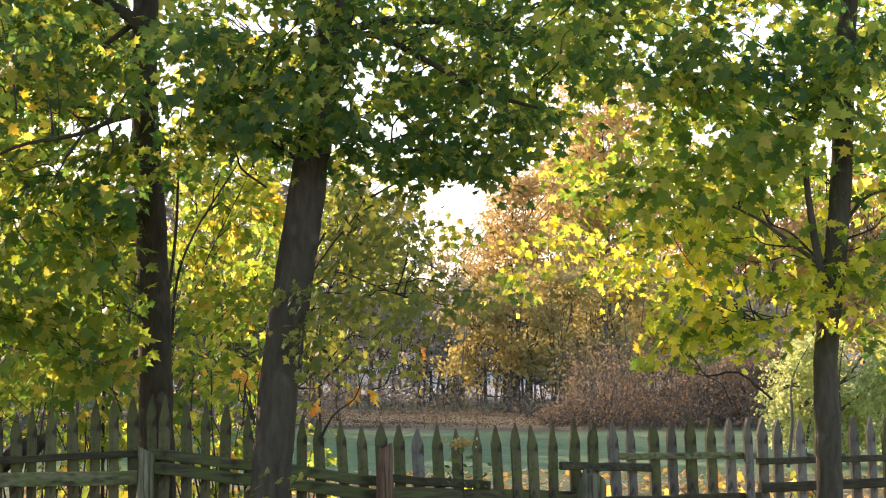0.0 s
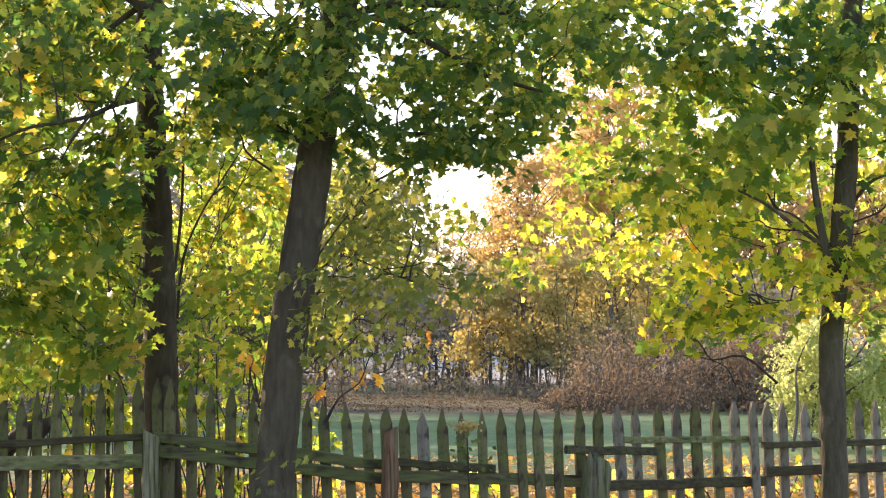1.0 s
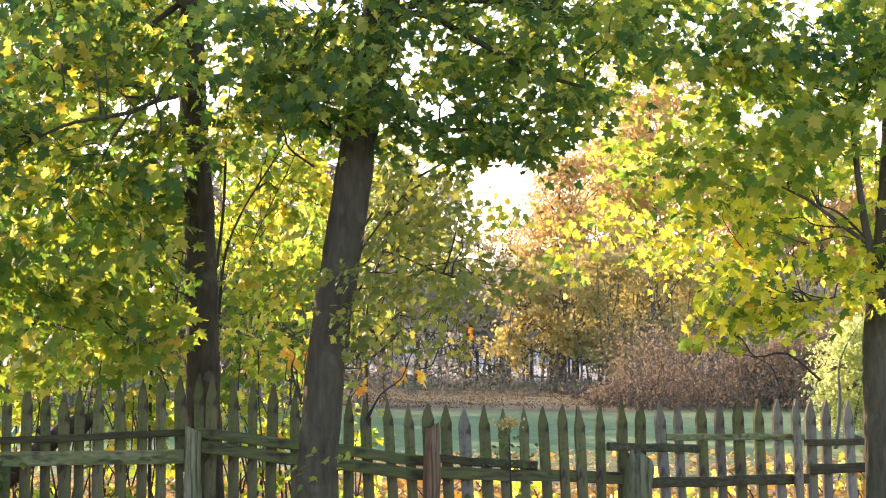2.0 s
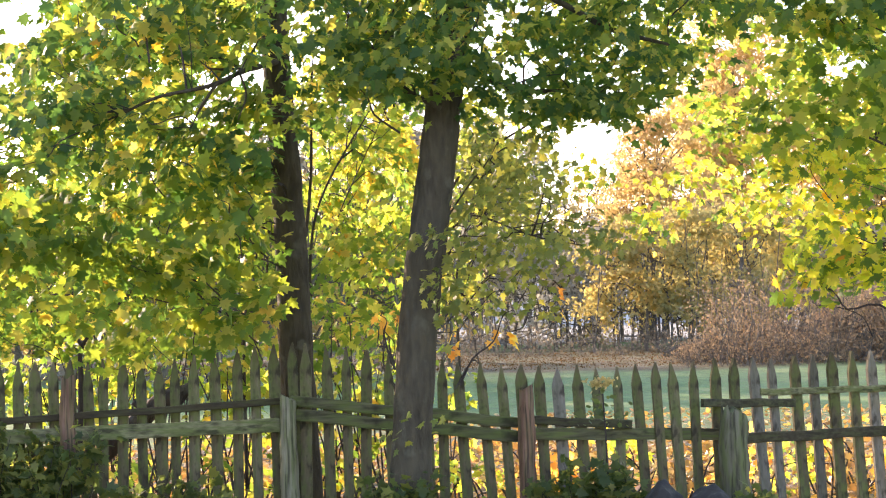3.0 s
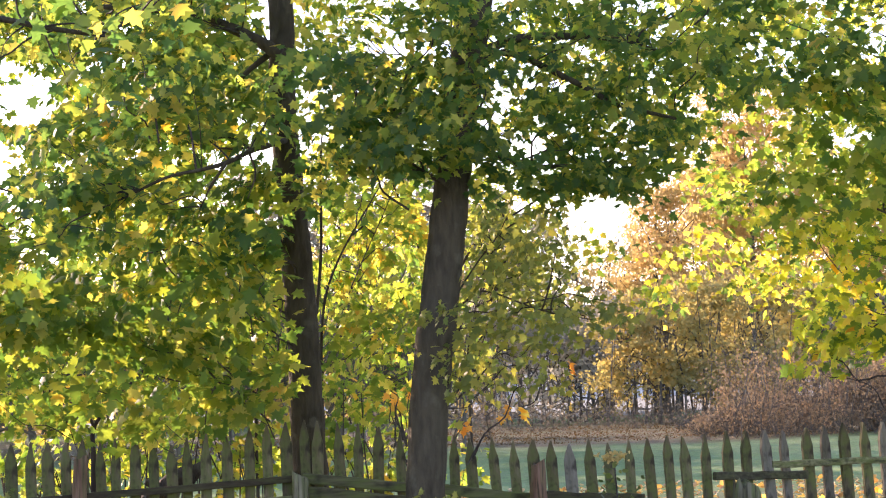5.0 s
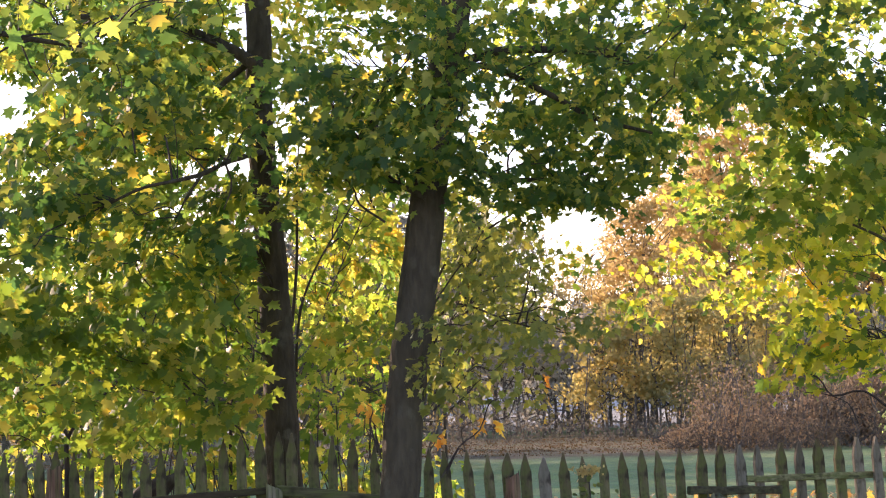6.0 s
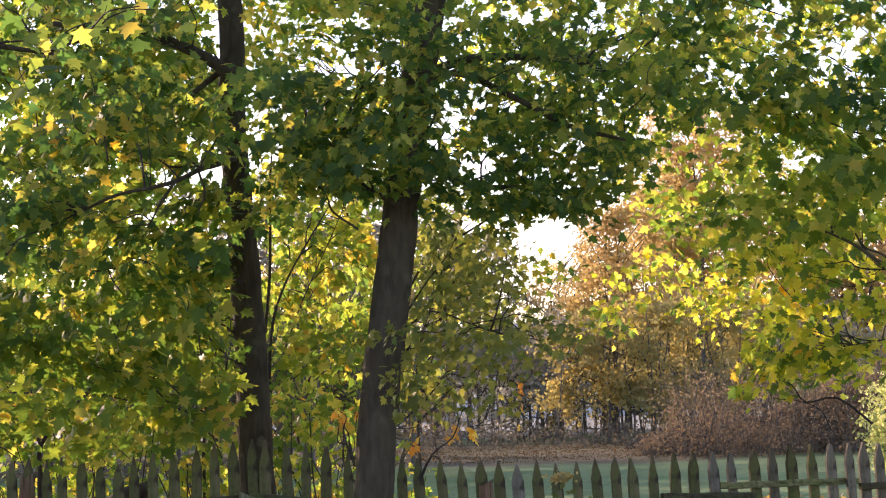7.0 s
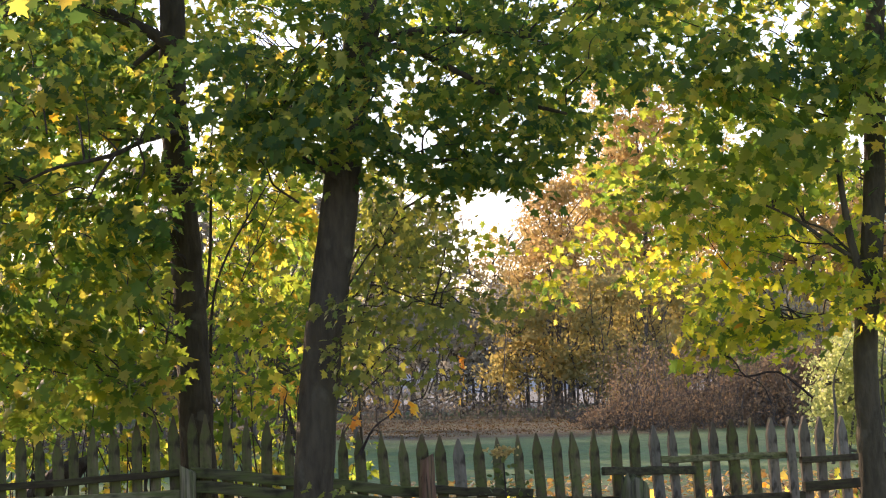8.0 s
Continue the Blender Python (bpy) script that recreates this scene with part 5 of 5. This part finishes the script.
shrub("shrub", "sunlit yellow-green undergrowth shrub behind the fence", [(-4.57, 21.1, 1.34, 0.28, 0.5, 0.28, 1.05), (-4.47, 21.1, 1.0, 0.28, 0.5, 0.33, 0.63), (-4.65, 21.1, 0.53, 0.28, 0.5, 0.28, 0.56)], leaf_lower, 0.085, 12, "undergrowth", gaps=())
shrub("shrub", "sunlit yellow-green undergrowth shrub behind the fence", [(-4.23, 21.2, 1.55, 0.29, 0.5, 0.29, 1.05), (-4.13, 21.2, 1.0, 0.29, 0.5, 0.33, 0.63), (-4.32, 21.2, 0.53, 0.29, 0.5, 0.29, 0.56)], leaf_turning, 0.085, 12, "undergrowth", gaps=())
shrub("shrub", "sunlit yellow-green undergrowth shrub behind the fence", [(-3.97, 21.7, 1.47, 0.29, 0.5, 0.29, 1.05), (-3.86, 21.7, 0.99, 0.29, 0.5, 0.34, 0.63), (-4.05, 21.7, 0.5, 0.29, 0.5, 0.29, 0.56)], leaf_lower, 0.085, 12, "undergrowth", gaps=())
shrub("shrub", "sunlit yellow-green undergrowth shrub behind the fence", [(-3.32, 20.0, 1.35, 0.27, 0.5, 0.27, 1.05), (-3.22, 20.0, 1.04, 0.27, 0.5, 0.31, 0.63), (-3.4, 20.0, 0.59, 0.27, 0.5, 0.27, 0.56)], leaf_turning, 0.085, 12, "undergrowth", gaps=())
shrub("shrub", "sunlit yellow-green undergrowth shrub behind the fence", [(-2.98, 20.0, 1.44, 0.27, 0.5, 0.27, 1.05), (-2.89, 20.0, 1.04, 0.27, 0.5, 0.31, 0.63), (-3.06, 20.0, 0.59, 0.27, 0.5, 0.27, 0.56)], leaf_lower, 0.085, 12, "undergrowth", gaps=())
shrub("shrub", "sunlit yellow-green undergrowth shrub behind the fence", [(-2.78, 21.0, 1.36, 0.28, 0.5, 0.28, 1.05), (-2.68, 21.0, 1.01, 0.28, 0.5, 0.33, 0.63), (-2.86, 21.0, 0.54, 0.28, 0.5, 0.28, 0.56)], leaf_turning, 0.085, 12, "undergrowth", gaps=())
shrub("shrub", "sunlit yellow-green undergrowth shrub behind the fence", [(-2.4, 20.8, 1.52, 0.28, 0.5, 0.28, 1.05), (-2.3, 20.8, 1.01, 0.28, 0.5, 0.33, 0.63), (-2.49, 20.8, 0.55, 0.28, 0.5, 0.28, 0.56)], leaf_lower, 0.085, 12, "undergrowth", gaps=())
shrub("shrub", "sunlit yellow-green undergrowth shrub behind the fence", [(-2.02, 20.5, 1.53, 0.28, 0.5, 0.28, 1.05), (-1.93, 20.5, 1.02, 0.28, 0.5, 0.32, 0.63), (-2.11, 20.5, 0.56, 0.28, 0.5, 0.28, 0.56)], leaf_turning, 0.085, 12, "undergrowth", gaps=())
shrub("shrub", "sunlit yellow-green undergrowth shrub behind the fence", [(-1.72, 21.1, 1.49, 0.28, 0.5, 0.28, 1.05), (-1.63, 21.1, 1.0, 0.28, 0.5, 0.33, 0.63), (-1.81, 21.1, 0.53, 0.28, 0.5, 0.28, 0.56)], leaf_lower, 0.085, 12, "undergrowth", gaps=())
shrub("shrub", "sunlit yellow-green undergrowth shrub behind the fence", [(-1.4, 21.6, 1.51, 0.29, 0.5, 0.29, 1.05), (-1.3, 21.6, 0.99, 0.29, 0.5, 0.34, 0.63), (-1.5, 21.6, 0.51, 0.29, 0.5, 0.29, 0.56)], leaf_turning, 0.085, 12, "undergrowth", gaps=())
shrub("weed", "sunlit yellow and orange weed behind the fence", [(-1.08, 20.6, 0.47, 0.21, 0.5, 0.18, 0.72), (-0.94, 20.6, 0.33, 0.23, 0.5, 0.19, 0.85)], leaf_yellow, 0.075, 16, "sunlit weeds")
shrub("weed", "sunlit brown and orange weed behind the fence", [(-0.57, 22.0, 0.47, 0.22, 0.5, 0.19, 0.72), (-0.54, 22.0, 0.24, 0.25, 0.5, 0.2, 0.85)], leaf_litter, 0.075, 16, "sunlit weeds")
shrub("weed", "sunlit yellow and orange weed behind the fence", [(-0.22, 20.7, 0.5, 0.21, 0.5, 0.18, 0.72), (-0.06, 20.7, 0.32, 0.23, 0.5, 0.19, 0.85)], leaf_hanging, 0.075, 16, "sunlit weeds")
shrub("weed", "sunlit yellow and orange weed behind the fence", [(0.2, 21.0, 0.62, 0.21, 0.5, 0.18, 0.72), (0.38, 21.0, 0.3, 0.24, 0.5, 0.19, 0.85)], leaf_yellow, 0.075, 16, "sunlit weeds")
shrub("weed", "sunlit brown and orange weed behind the fence", [(0.73, 19.8, 0.53, 0.2, 0.5, 0.17, 0.72), (0.78, 19.8, 0.38, 0.22, 0.5, 0.18, 0.85)], leaf_litter, 0.075, 16, "sunlit weeds")
shrub("weed", "sunlit yellow and orange weed behind the fence", [(1.18, 20.1, 0.63, 0.2, 0.5, 0.17, 0.72), (1.22, 20.1, 0.36, 0.23, 0.5, 0.18, 0.85)], leaf_hanging, 0.075, 16, "sunlit weeds")
shrub("weed", "sunlit yellow and orange weed behind the fence", [(1.74, 21.5, 0.5, 0.22, 0.5, 0.18, 0.72), (1.76, 21.5, 0.27, 0.24, 0.5, 0.19, 0.85)], leaf_yellow, 0.075, 16, "sunlit weeds")
shrub("weed", "sunlit brown and orange weed behind the fence", [(2.14, 21.9, 0.61, 0.22, 0.5, 0.19, 0.72), (2.26, 21.9, 0.25, 0.25, 0.5, 0.2, 0.85)], leaf_litter, 0.075, 16, "sunlit weeds")
shrub("weed", "sunlit yellow and orange weed behind the fence", [(2.54, 21.0, 0.62, 0.21, 0.5, 0.18, 0.72), (2.61, 21.0, 0.3, 0.24, 0.5, 0.19, 0.85)], leaf_hanging, 0.075, 16, "sunlit weeds")
shrub("weed", "sunlit yellow and orange weed behind the fence", [(2.89, 20.7, 0.66, 0.21, 0.5, 0.18, 0.72), (3.02, 20.7, 0.32, 0.23, 0.5, 0.19, 0.85)], leaf_yellow, 0.075, 16, "sunlit weeds")
shrub("weed", "sunlit brown and orange weed behind the fence", [(3.3, 20.4, 0.58, 0.21, 0.5, 0.17, 0.72), (3.41, 20.4, 0.34, 0.23, 0.5, 0.18, 0.85)], leaf_litter, 0.075, 16, "sunlit weeds")
shrub("weed", "sunlit yellow and orange weed behind the fence", [(3.95, 21.6, 0.42, 0.22, 0.5, 0.18, 0.72), (4.07, 21.6, 0.27, 0.24, 0.5, 0.19, 0.85)], leaf_hanging, 0.075, 16, "sunlit weeds")


# ---- picket fence ----
PICKETS = [(-4.2, 17.35, 1.41),
    (-4.08, 17.39, 1.42),
    (-3.95, 17.43, 1.43),
    (-3.84, 17.47, 1.42),
    (-3.72, 17.51, 1.42),
    (-3.61, 17.55, 1.43),
    (-3.49, 17.59, 1.41),
    (-3.38, 17.62, 1.43),
    (-3.25, 17.67, 1.43),
    (-3.13, 17.71, 1.42),
    (-3.01, 17.75, 1.37),
    (-2.9, 17.78, 1.42),
    (-2.77, 17.82, 1.44),
    (-2.63, 17.87, 1.45),
    (-2.47, 17.92, 1.47),
    (-2.35, 17.96, 1.49),
    (-2.22, 18.0, 1.5),
    (-2.09, 18.03, 1.51),
    (-1.99, 18.03, 1.5),
    (-1.84, 18.03, 1.48),
    (-1.7, 18.03, 1.47)]
PICKETS += [(-1.55, 18.03, 1.44),
    (-1.4, 18.03, 1.4),
    (-1.25, 18.03, 1.38),
    (-1.13, 18.03, 1.37),
    (-1.01, 18.03, 1.36),
    (-0.9, 18.03, 1.34),
    (-0.74, 18.03, 1.34),
    (-0.59, 18.03, 1.31),
    (-0.45, 18.03, 1.31),
    (-0.32, 18.03, 1.3),
    (-0.19, 18.03, 1.27),
    (-0.05, 18.03, 1.3),
    (0.09, 18.03, 1.27),
    (0.24, 18.03, 1.28),
    (0.37, 18.03, 1.29),
    (0.51, 18.03, 1.3),
    (0.63, 18.03, 1.29),
    (0.78, 18.03, 1.3)]
PICKETS += [(0.94, 18.1, 1.32),
    (1.08, 18.2, 1.31),
    (1.22, 18.3, 1.31),
    (1.36, 18.4, 1.3),
    (1.54, 18.53, 1.31),
    (1.68, 18.62, 1.32),
    (1.83, 18.72, 1.33),
    (1.99, 18.83, 1.33),
    (2.14, 18.92, 1.33),
    (2.28, 18.92, 1.33),
    (2.41, 19.09, 1.33),
    (2.54, 19.18, 1.32),
    (2.72, 19.29, 1.32),
    (2.88, 19.39, 1.31),
    (3.03, 19.48, 1.32),
    (3.18, 19.58, 1.33),
    (3.33, 19.67, 1.33),
    (3.47, 19.75, 1.32),
    (3.64, 19.85, 1.32),
    (3.81, 19.95, 1.32),
    (3.98, 20.05, 1.32)]
RAILS = [(-4.28, 17.27, 1.0, -2.16, 17.97, 1.09, 0.05, wood_dark),
    (-4.28, 17.24, 0.9, -2.18, 17.93, 0.92, 0.1, wood_rail),
    (-2.1, 17.98, 1.09, -0.44, 17.98, 0.89, 0.075, wood_rail),
    (-2.1, 17.95, 0.99, -0.42, 17.95, 0.79, 0.085, wood_rail),
    (-0.41, 17.97, 0.91, 0.34, 17.97, 0.86, 0.06, wood_dark),
    (-0.38, 17.95, 0.81, 1.03, 18.1, 0.77, 0.085, wood_rail),
    (0.84, 17.96, 1.0, 1.53, 18.45, 0.97, 0.06, wood_dark),
    (1.27, 18.3, 1.06, 2.36, 19.03, 1.04, 0.05, wood_rail),
    (1.15, 18.19, 0.73, 2.39, 19.03, 0.73, 0.075, wood_dark),
    (2.37, 18.99, 1.0, 4.02, 20.01, 1.01, 0.05, wood_dark),
    (2.39, 19.01, 0.8, 4.02, 20.01, 0.82, 0.075, wood_dark)]
POSTS = [(-3.6, 17.42, 1.29, 0.11, wood_red), (-2.11, 17.88, 1.11, 0.135, wood_post), (-0.41, 17.88, 1.13, 0.125, wood_red), (1.05, 17.88, 0.91, 0.22, wood_post)]
GREY_PICKET = -0.19
fence = thing("picket_fence", (0, 18, 0), "old weathered wooden picket fence with mossy rails", "fence")


def picket_mesh(kind):
    """A worn pointed picket, 1 m high and 1 m wide before scaling, with cut shoulders."""
    rnd = random.Random(kind)
    w, d = 0.5, 0.5
    shoulder, nose = 0.89 + rnd.uniform(-0.02, 0.015), rnd.uniform(-0.12, 0.12)
    prof = [(-w, 0), (w, 0), (w + rnd.uniform(-0.05, 0.03), 0.5), (w, shoulder), (w * 0.62, shoulder + 0.05), (nose + 0.07, 0.995), (nose - 0.06, 1.0), (-w * 0.66, shoulder + 0.045), (-w, shoulder), (-w + rnd.uniform(-0.03, 0.05), 0.45)]
    n = len(prof)
    v, f = [], []
    for yy, k in ((-d, 0.9), (-d * 0.72, 1.0), (d * 0.72, 1.0), (d, 0.9)):
        v += [(x * k, yy, z if z < 0.5 else z - (1 - k) * 0.04) for x, z in prof]
    for a in range(3):
        for i in range(n):
            f.append((a * n + i, a * n + (i + 1) % n, (a + 1) * n + (i + 1) % n, (a + 1) * n + i))
    f.append(tuple(range(n)))
    f.append(tuple(range(3 * n, 4 * n))[::-1])
    return mesh_of("picket", v, [q[::-1] for q in f], wood_grey_lit if kind == 6 else wood_picket)


picket_meshes = [picket_mesh(k) for k in range(7)]
rnd = random.Random(4)
for i, (x, y, z) in enumerate(PICKETS):
    # beyond x = 1 most pickets get the paler wood in place of sunlight
    ob = new("picket", picket_meshes[6 if abs(x - GREY_PICKET) < 0.02 or (x > 1.0 and rnd.random() < 0.65) else rnd.randrange(6)])
    ob.parent = fence
    turn = 2 + 24 * min(1, max(0, (x - 0.1) / 1.0))
    lean = rnd.uniform(-1.2, 1.2) + (0 if x < -0.9 else -3.0)
    foot = 0.04
    high = z - foot
    wide, thick = rnd.uniform(0.068, 0.088), 0.022 if x < 0.4 else 0.036
    ob.matrix_basis = Matrix.Translation((x, y - 18, z)) @ pose(0, 0, 0, rnd.uniform(-2.5, 2.5), lean, turn + rnd.uniform(-6, 6)) @ Matrix.Translation((0, 0, -high)) @ Matrix.Diagonal((wide, thick, high, 1))


def beam(a, b, height, depth, mat, seed):
    """A rough-sawn rail from a to b, slightly warped and rounded."""
    a, b = Vector(a), Vector(b)
    d = (b - a).normalized()
    side = Vector((-d.y, d.x, 0)).normalized()
    up = side.cross(d) * -1 if side.cross(d).z < 0 else side.cross(d)
    ring = [(-0.5, -0.35), (-0.38, -0.5), (0.38, -0.5), (0.5, -0.35), (0.5, 0.35), (0.38, 0.5), (-0.38, 0.5), (-0.5, 0.35)]
    v, f, n = [], [], 9
    for i in range(n):
        c = a.lerp(b, i / (n - 1))
        h = height * (1 + 0.12 * noise.noise((i * 0.7, seed, 0)))
        c = c + up * 0.012 * noise.noise((i * 0.5, seed, 5))
        for s, u in ring:
            v.append(c + side * s * depth + up * u * h)
    for i in range(n - 1):
        for j in range(8):
            p, q = i * 8 + j, i * 8 + (j + 1) % 8
            f.append((p, q, q + 8, p + 8))
    f += [tuple(range(8))[::-1], tuple((n - 1) * 8 + j for j in range(8))]
    return mesh_of("rail", v, f, mat)


for i, (ax, ay, az, bx, by, bz, h, mat) in enumerate(RAILS):
    part("rail", beam((ax, ay, az), (bx, by, bz), h, 0.04, mat, i), fence)


def post_mesh(x, y, z, w, mat, seed):
    """A round weathered post with a worn, slanting, split head."""
    line = [Vector((x + 0.02 * noise.noise((seed, i * 0.4, 0)), y, -0.1 + (z + 0.1) * i / 14)) for i in range(15)]
    sides = 22
    v, f = tube(line, [w / 2 * 1.05, w / 2, w / 2 * 0.98, w / 2 * 0.9], sides, 0.16)
    for k in range(sides):
        for ring, share in ((14, 1.0), (13, 0.45)):
            q = v[ring * sides + k]
            tooth = noise.noise((math.cos(6.283 * k / sides) * 2.6, math.sin(6.283 * k / sides) * 2.6, seed * 3.7))
            q.z += share * (0.55 * w * tooth + 0.5 * (q.x - x) * (-1 if seed % 2 else 1))
    crack = [k for k in range(sides) if noise.noise((k * 1.9, seed * 2.3, 0)) > 0.25]
    for ring in range(5, 15):
        for k in crack:
            q = v[ring * sides + k]
            q.xy = Vector((x, y)) + (q.xy - Vector((x, y))) * 0.86
    return mesh_of("post", v, f, mat, True)


for i, (x, y, z, w, mat) in enumerate(POSTS):
    part("post", post_mesh(x, y, z, w, mat, i), fence, ("reddish rotten post", "grey mossy post")[mat is wood_post])


# ---- undergrowth and fallen leaves ----
rs = np.random.RandomState(7)


def litter(name, label, x0, x1, y0, y1, n, size, mat):
    """Fallen leaves lying over one another on the ground."""
    x, y = rs.uniform(x0, x1, n), rs.uniform(y0, y1, n)
    z = np.array([ground_z(a, b) for a, b in zip(x, y)]) + rs.uniform(0.01, 0.05, n)
    nor = unit(rs.normal(size=(n, 3)) * 0.45 + np.array((0, 0, 1.0)))
    me = leaf_mesh(name, np.stack([x, y, z], 1), nor, unit(rs.normal(size=(n, 3))), size * rs.uniform(0.6, 1.3, n), LEAFLET, mat, 0.3)
    return tagged(new(name, me), label, "leaves", kind="stuff")


litter("fallen_leaves", "orange and yellow fallen leaves behind the fence", -6, 7, 18.2, 31, 23000, 0.095, leaf_litter)
litter("fallen_leaves", "scattered yellow fallen leaves on the meadow", -8, 9, 31, 39, 4000, 0.085, leaf_litter)
litter("fallen_leaves", "brown fallen leaves below the wood edge", -14, 18, 63, 80, 24000, 0.045, leaf_brown_litter)


def weed(x, y, h, n, r, mat, label):
    ob = thing("weed", (x, y, 0), label, "plant", "weeds at the fence")
    verts, faces, pts = [], [], []
    for i in range(n):
        b = Vector((x + rs.normal() * r * 0.4, y + rs.normal() * 0.08, 0))
        e = b + Vector((rs.normal() * r * 0.7, rs.normal() * 0.12, h * rs.uniform(0.45, 1.0)))
        l = smooth_line([b, b.lerp(e, 0.5) + Vector((rs.normal() * 0.05, 0, 0.08)), e], 5)
        tube(l, [0.006, 0.002], 5, 0, verts, faces)
        pts += [l[k] + Vector(rs.normal(size=3) * 0.04) for k in range(3, len(l)) for _ in range(4)]
    part("stem_work", mesh_of("stem_work", verts, faces, bark_dark), ob, kind="stuff")
    p = np.array(pts)
    nor, tip = hanging(len(p), 0.5)
    part("foliage", leaf_mesh("foliage", p, nor, tip, 0.09 * rs.uniform(0.5, 1.3, len(p)), MAPLE, mat), ob, kind="stuff")


for x, y, h, n, r in ((0.22, 17.5, 0.66, 24, 0.25), (-0.1, 17.4, 0.5, 14, 0.25), (1.1, 17.3, 0.4, 8, 0.2), (-3.75, 17.1, 0.95, 34, 0.3), (-4.2, 17.2, 1.1, 26, 0.3), (-1.25, 17.0, 0.6, 14, 0.2), (-3.0, 17.3, 0.6, 16, 0.3), (-2.5, 17.4, 0.5, 12, 0.3)):
    weed(x, y, h, n, r, leaf_bramble, "leafy green weed growing at the fence")


def seed_plant(x, y, h):
    """A dry upright plant with a cream seed head and a few drooping leaves."""
    ob = thing("seed_plant", (x, y, 0), "dry plant with a cream seed head before the fence", "plant")
    v, f = tube(smooth_line([(x, y, 0), (x + 0.02, y, h * 0.5), (x, y, h)], 5), [0.008, 0.005], 6)
    part("stem", mesh_of("stem", v, f, bark_dark, True), ob)
    n = 160
    p = np.array([x, y, h]) + rs.normal(size=(n, 3)) * (0.042, 0.035, 0.018)
    part("seed_head", leaf_mesh("seed_head", p, unit(rs.normal(size=(n, 3))), unit(rs.normal(size=(n, 3))), 0.024 * rs.uniform(0.6, 1.4, n), LEAFLET, leaf_peach_far), ob, "cream seed head", "stuff")
    q = np.array([(x + rs.normal() * 0.09, y + rs.normal() * 0.05, h - rs.uniform(0.06, 0.3)) for _ in range(44)])
    nor, tip = hanging(len(q), 0.4)
    part("foliage", leaf_mesh("foliage", q, nor, tip, 0.05 * rs.uniform(0.5, 1.3, len(q)), LEAFLET, leaf_bramble), ob, kind="stuff")


seed_plant(0.13, 17.6, 1.17)


def stone(x, y, z, rx, ry, rz, seed):
    """A rounded lump of stone, worn and pitted."""
    bm = bmesh.new()
    bmesh.ops.create_icosphere(bm, subdivisions=4, radius=1.0)
    for q in bm.verts:
        d = 1 + 0.18 * noise.noise(q.co * 1.3 + Vector((seed, 0, 0))) + 0.06 * noise.noise(q.co * 4 + Vector((0, seed, 0)))
        q.co = Vector((q.co.x * rx, q.co.y * ry, max(q.co.z, -0.9) * rz)) * d
    me = bpy.data.meshes.new("stone")
    bm.to_mesh(me)
    bm.free()
    me.materials.append(stone_mat)
    me.shade_smooth()
    ob = new("stone", me)
    ob.location = (x, y, z)
    return tagged(ob, "dark rounded field stone heaped before the fence", "stone", "stones")


stone_mat, st, sb = material("dark lichen stone")
st.links.new(ramp(st, [(0.3, (0.017, 0.015, 0.012)), (0.55, (0.036, 0.032, 0.027)), (0.75, (0.1, 0.088, 0.075))], noise_tex(st, 14, 7)), sb.inputs["Base Color"])
sb.inputs["Roughness"].default_value = 0.85
bump(st, sb, noise_tex(st, 40, 5), 0.6, 0.01)
stone(0.52, 17.2, 0.2, 0.17, 0.2, 0.29, 1)
stone(0.84, 17.15, 0.17, 0.2, 0.22, 0.29, 4)
stone(0.2, 17.05, 0.15, 0.22, 0.2, 0.17, 8)
stone(0.66, 16.92, 0.1, 0.2, 0.17, 0.13, 6)

dead = thing("dead_branch", (-3.78, 18.35, 0), "thick dead branch leaning behind the pickets", "branch")
v, f = tube(smooth_line([(-4.13, 18.35, 0.0), (-3.68, 18.3, 0.55), (-3.23, 18.25, 0.98), (-3.0, 18.22, 1.12), (-2.86, 18.2, 1.2)], 6), [0.05, 0.055, 0.075, 0.08, 0.04], 9, 0.3)
part("stick", mesh_of("stick", v, f, bark_dark, True), dead)
v, f = tube(smooth_line([(-3.08, 18.24, 1.07), (-3.2, 18.2, 1.06), (-3.28, 18.18, 1.1)], 4), [0.04, 0.02], 7, 0.2)
part("stub", mesh_of("stub", v, f, bark_dark, True), dead)
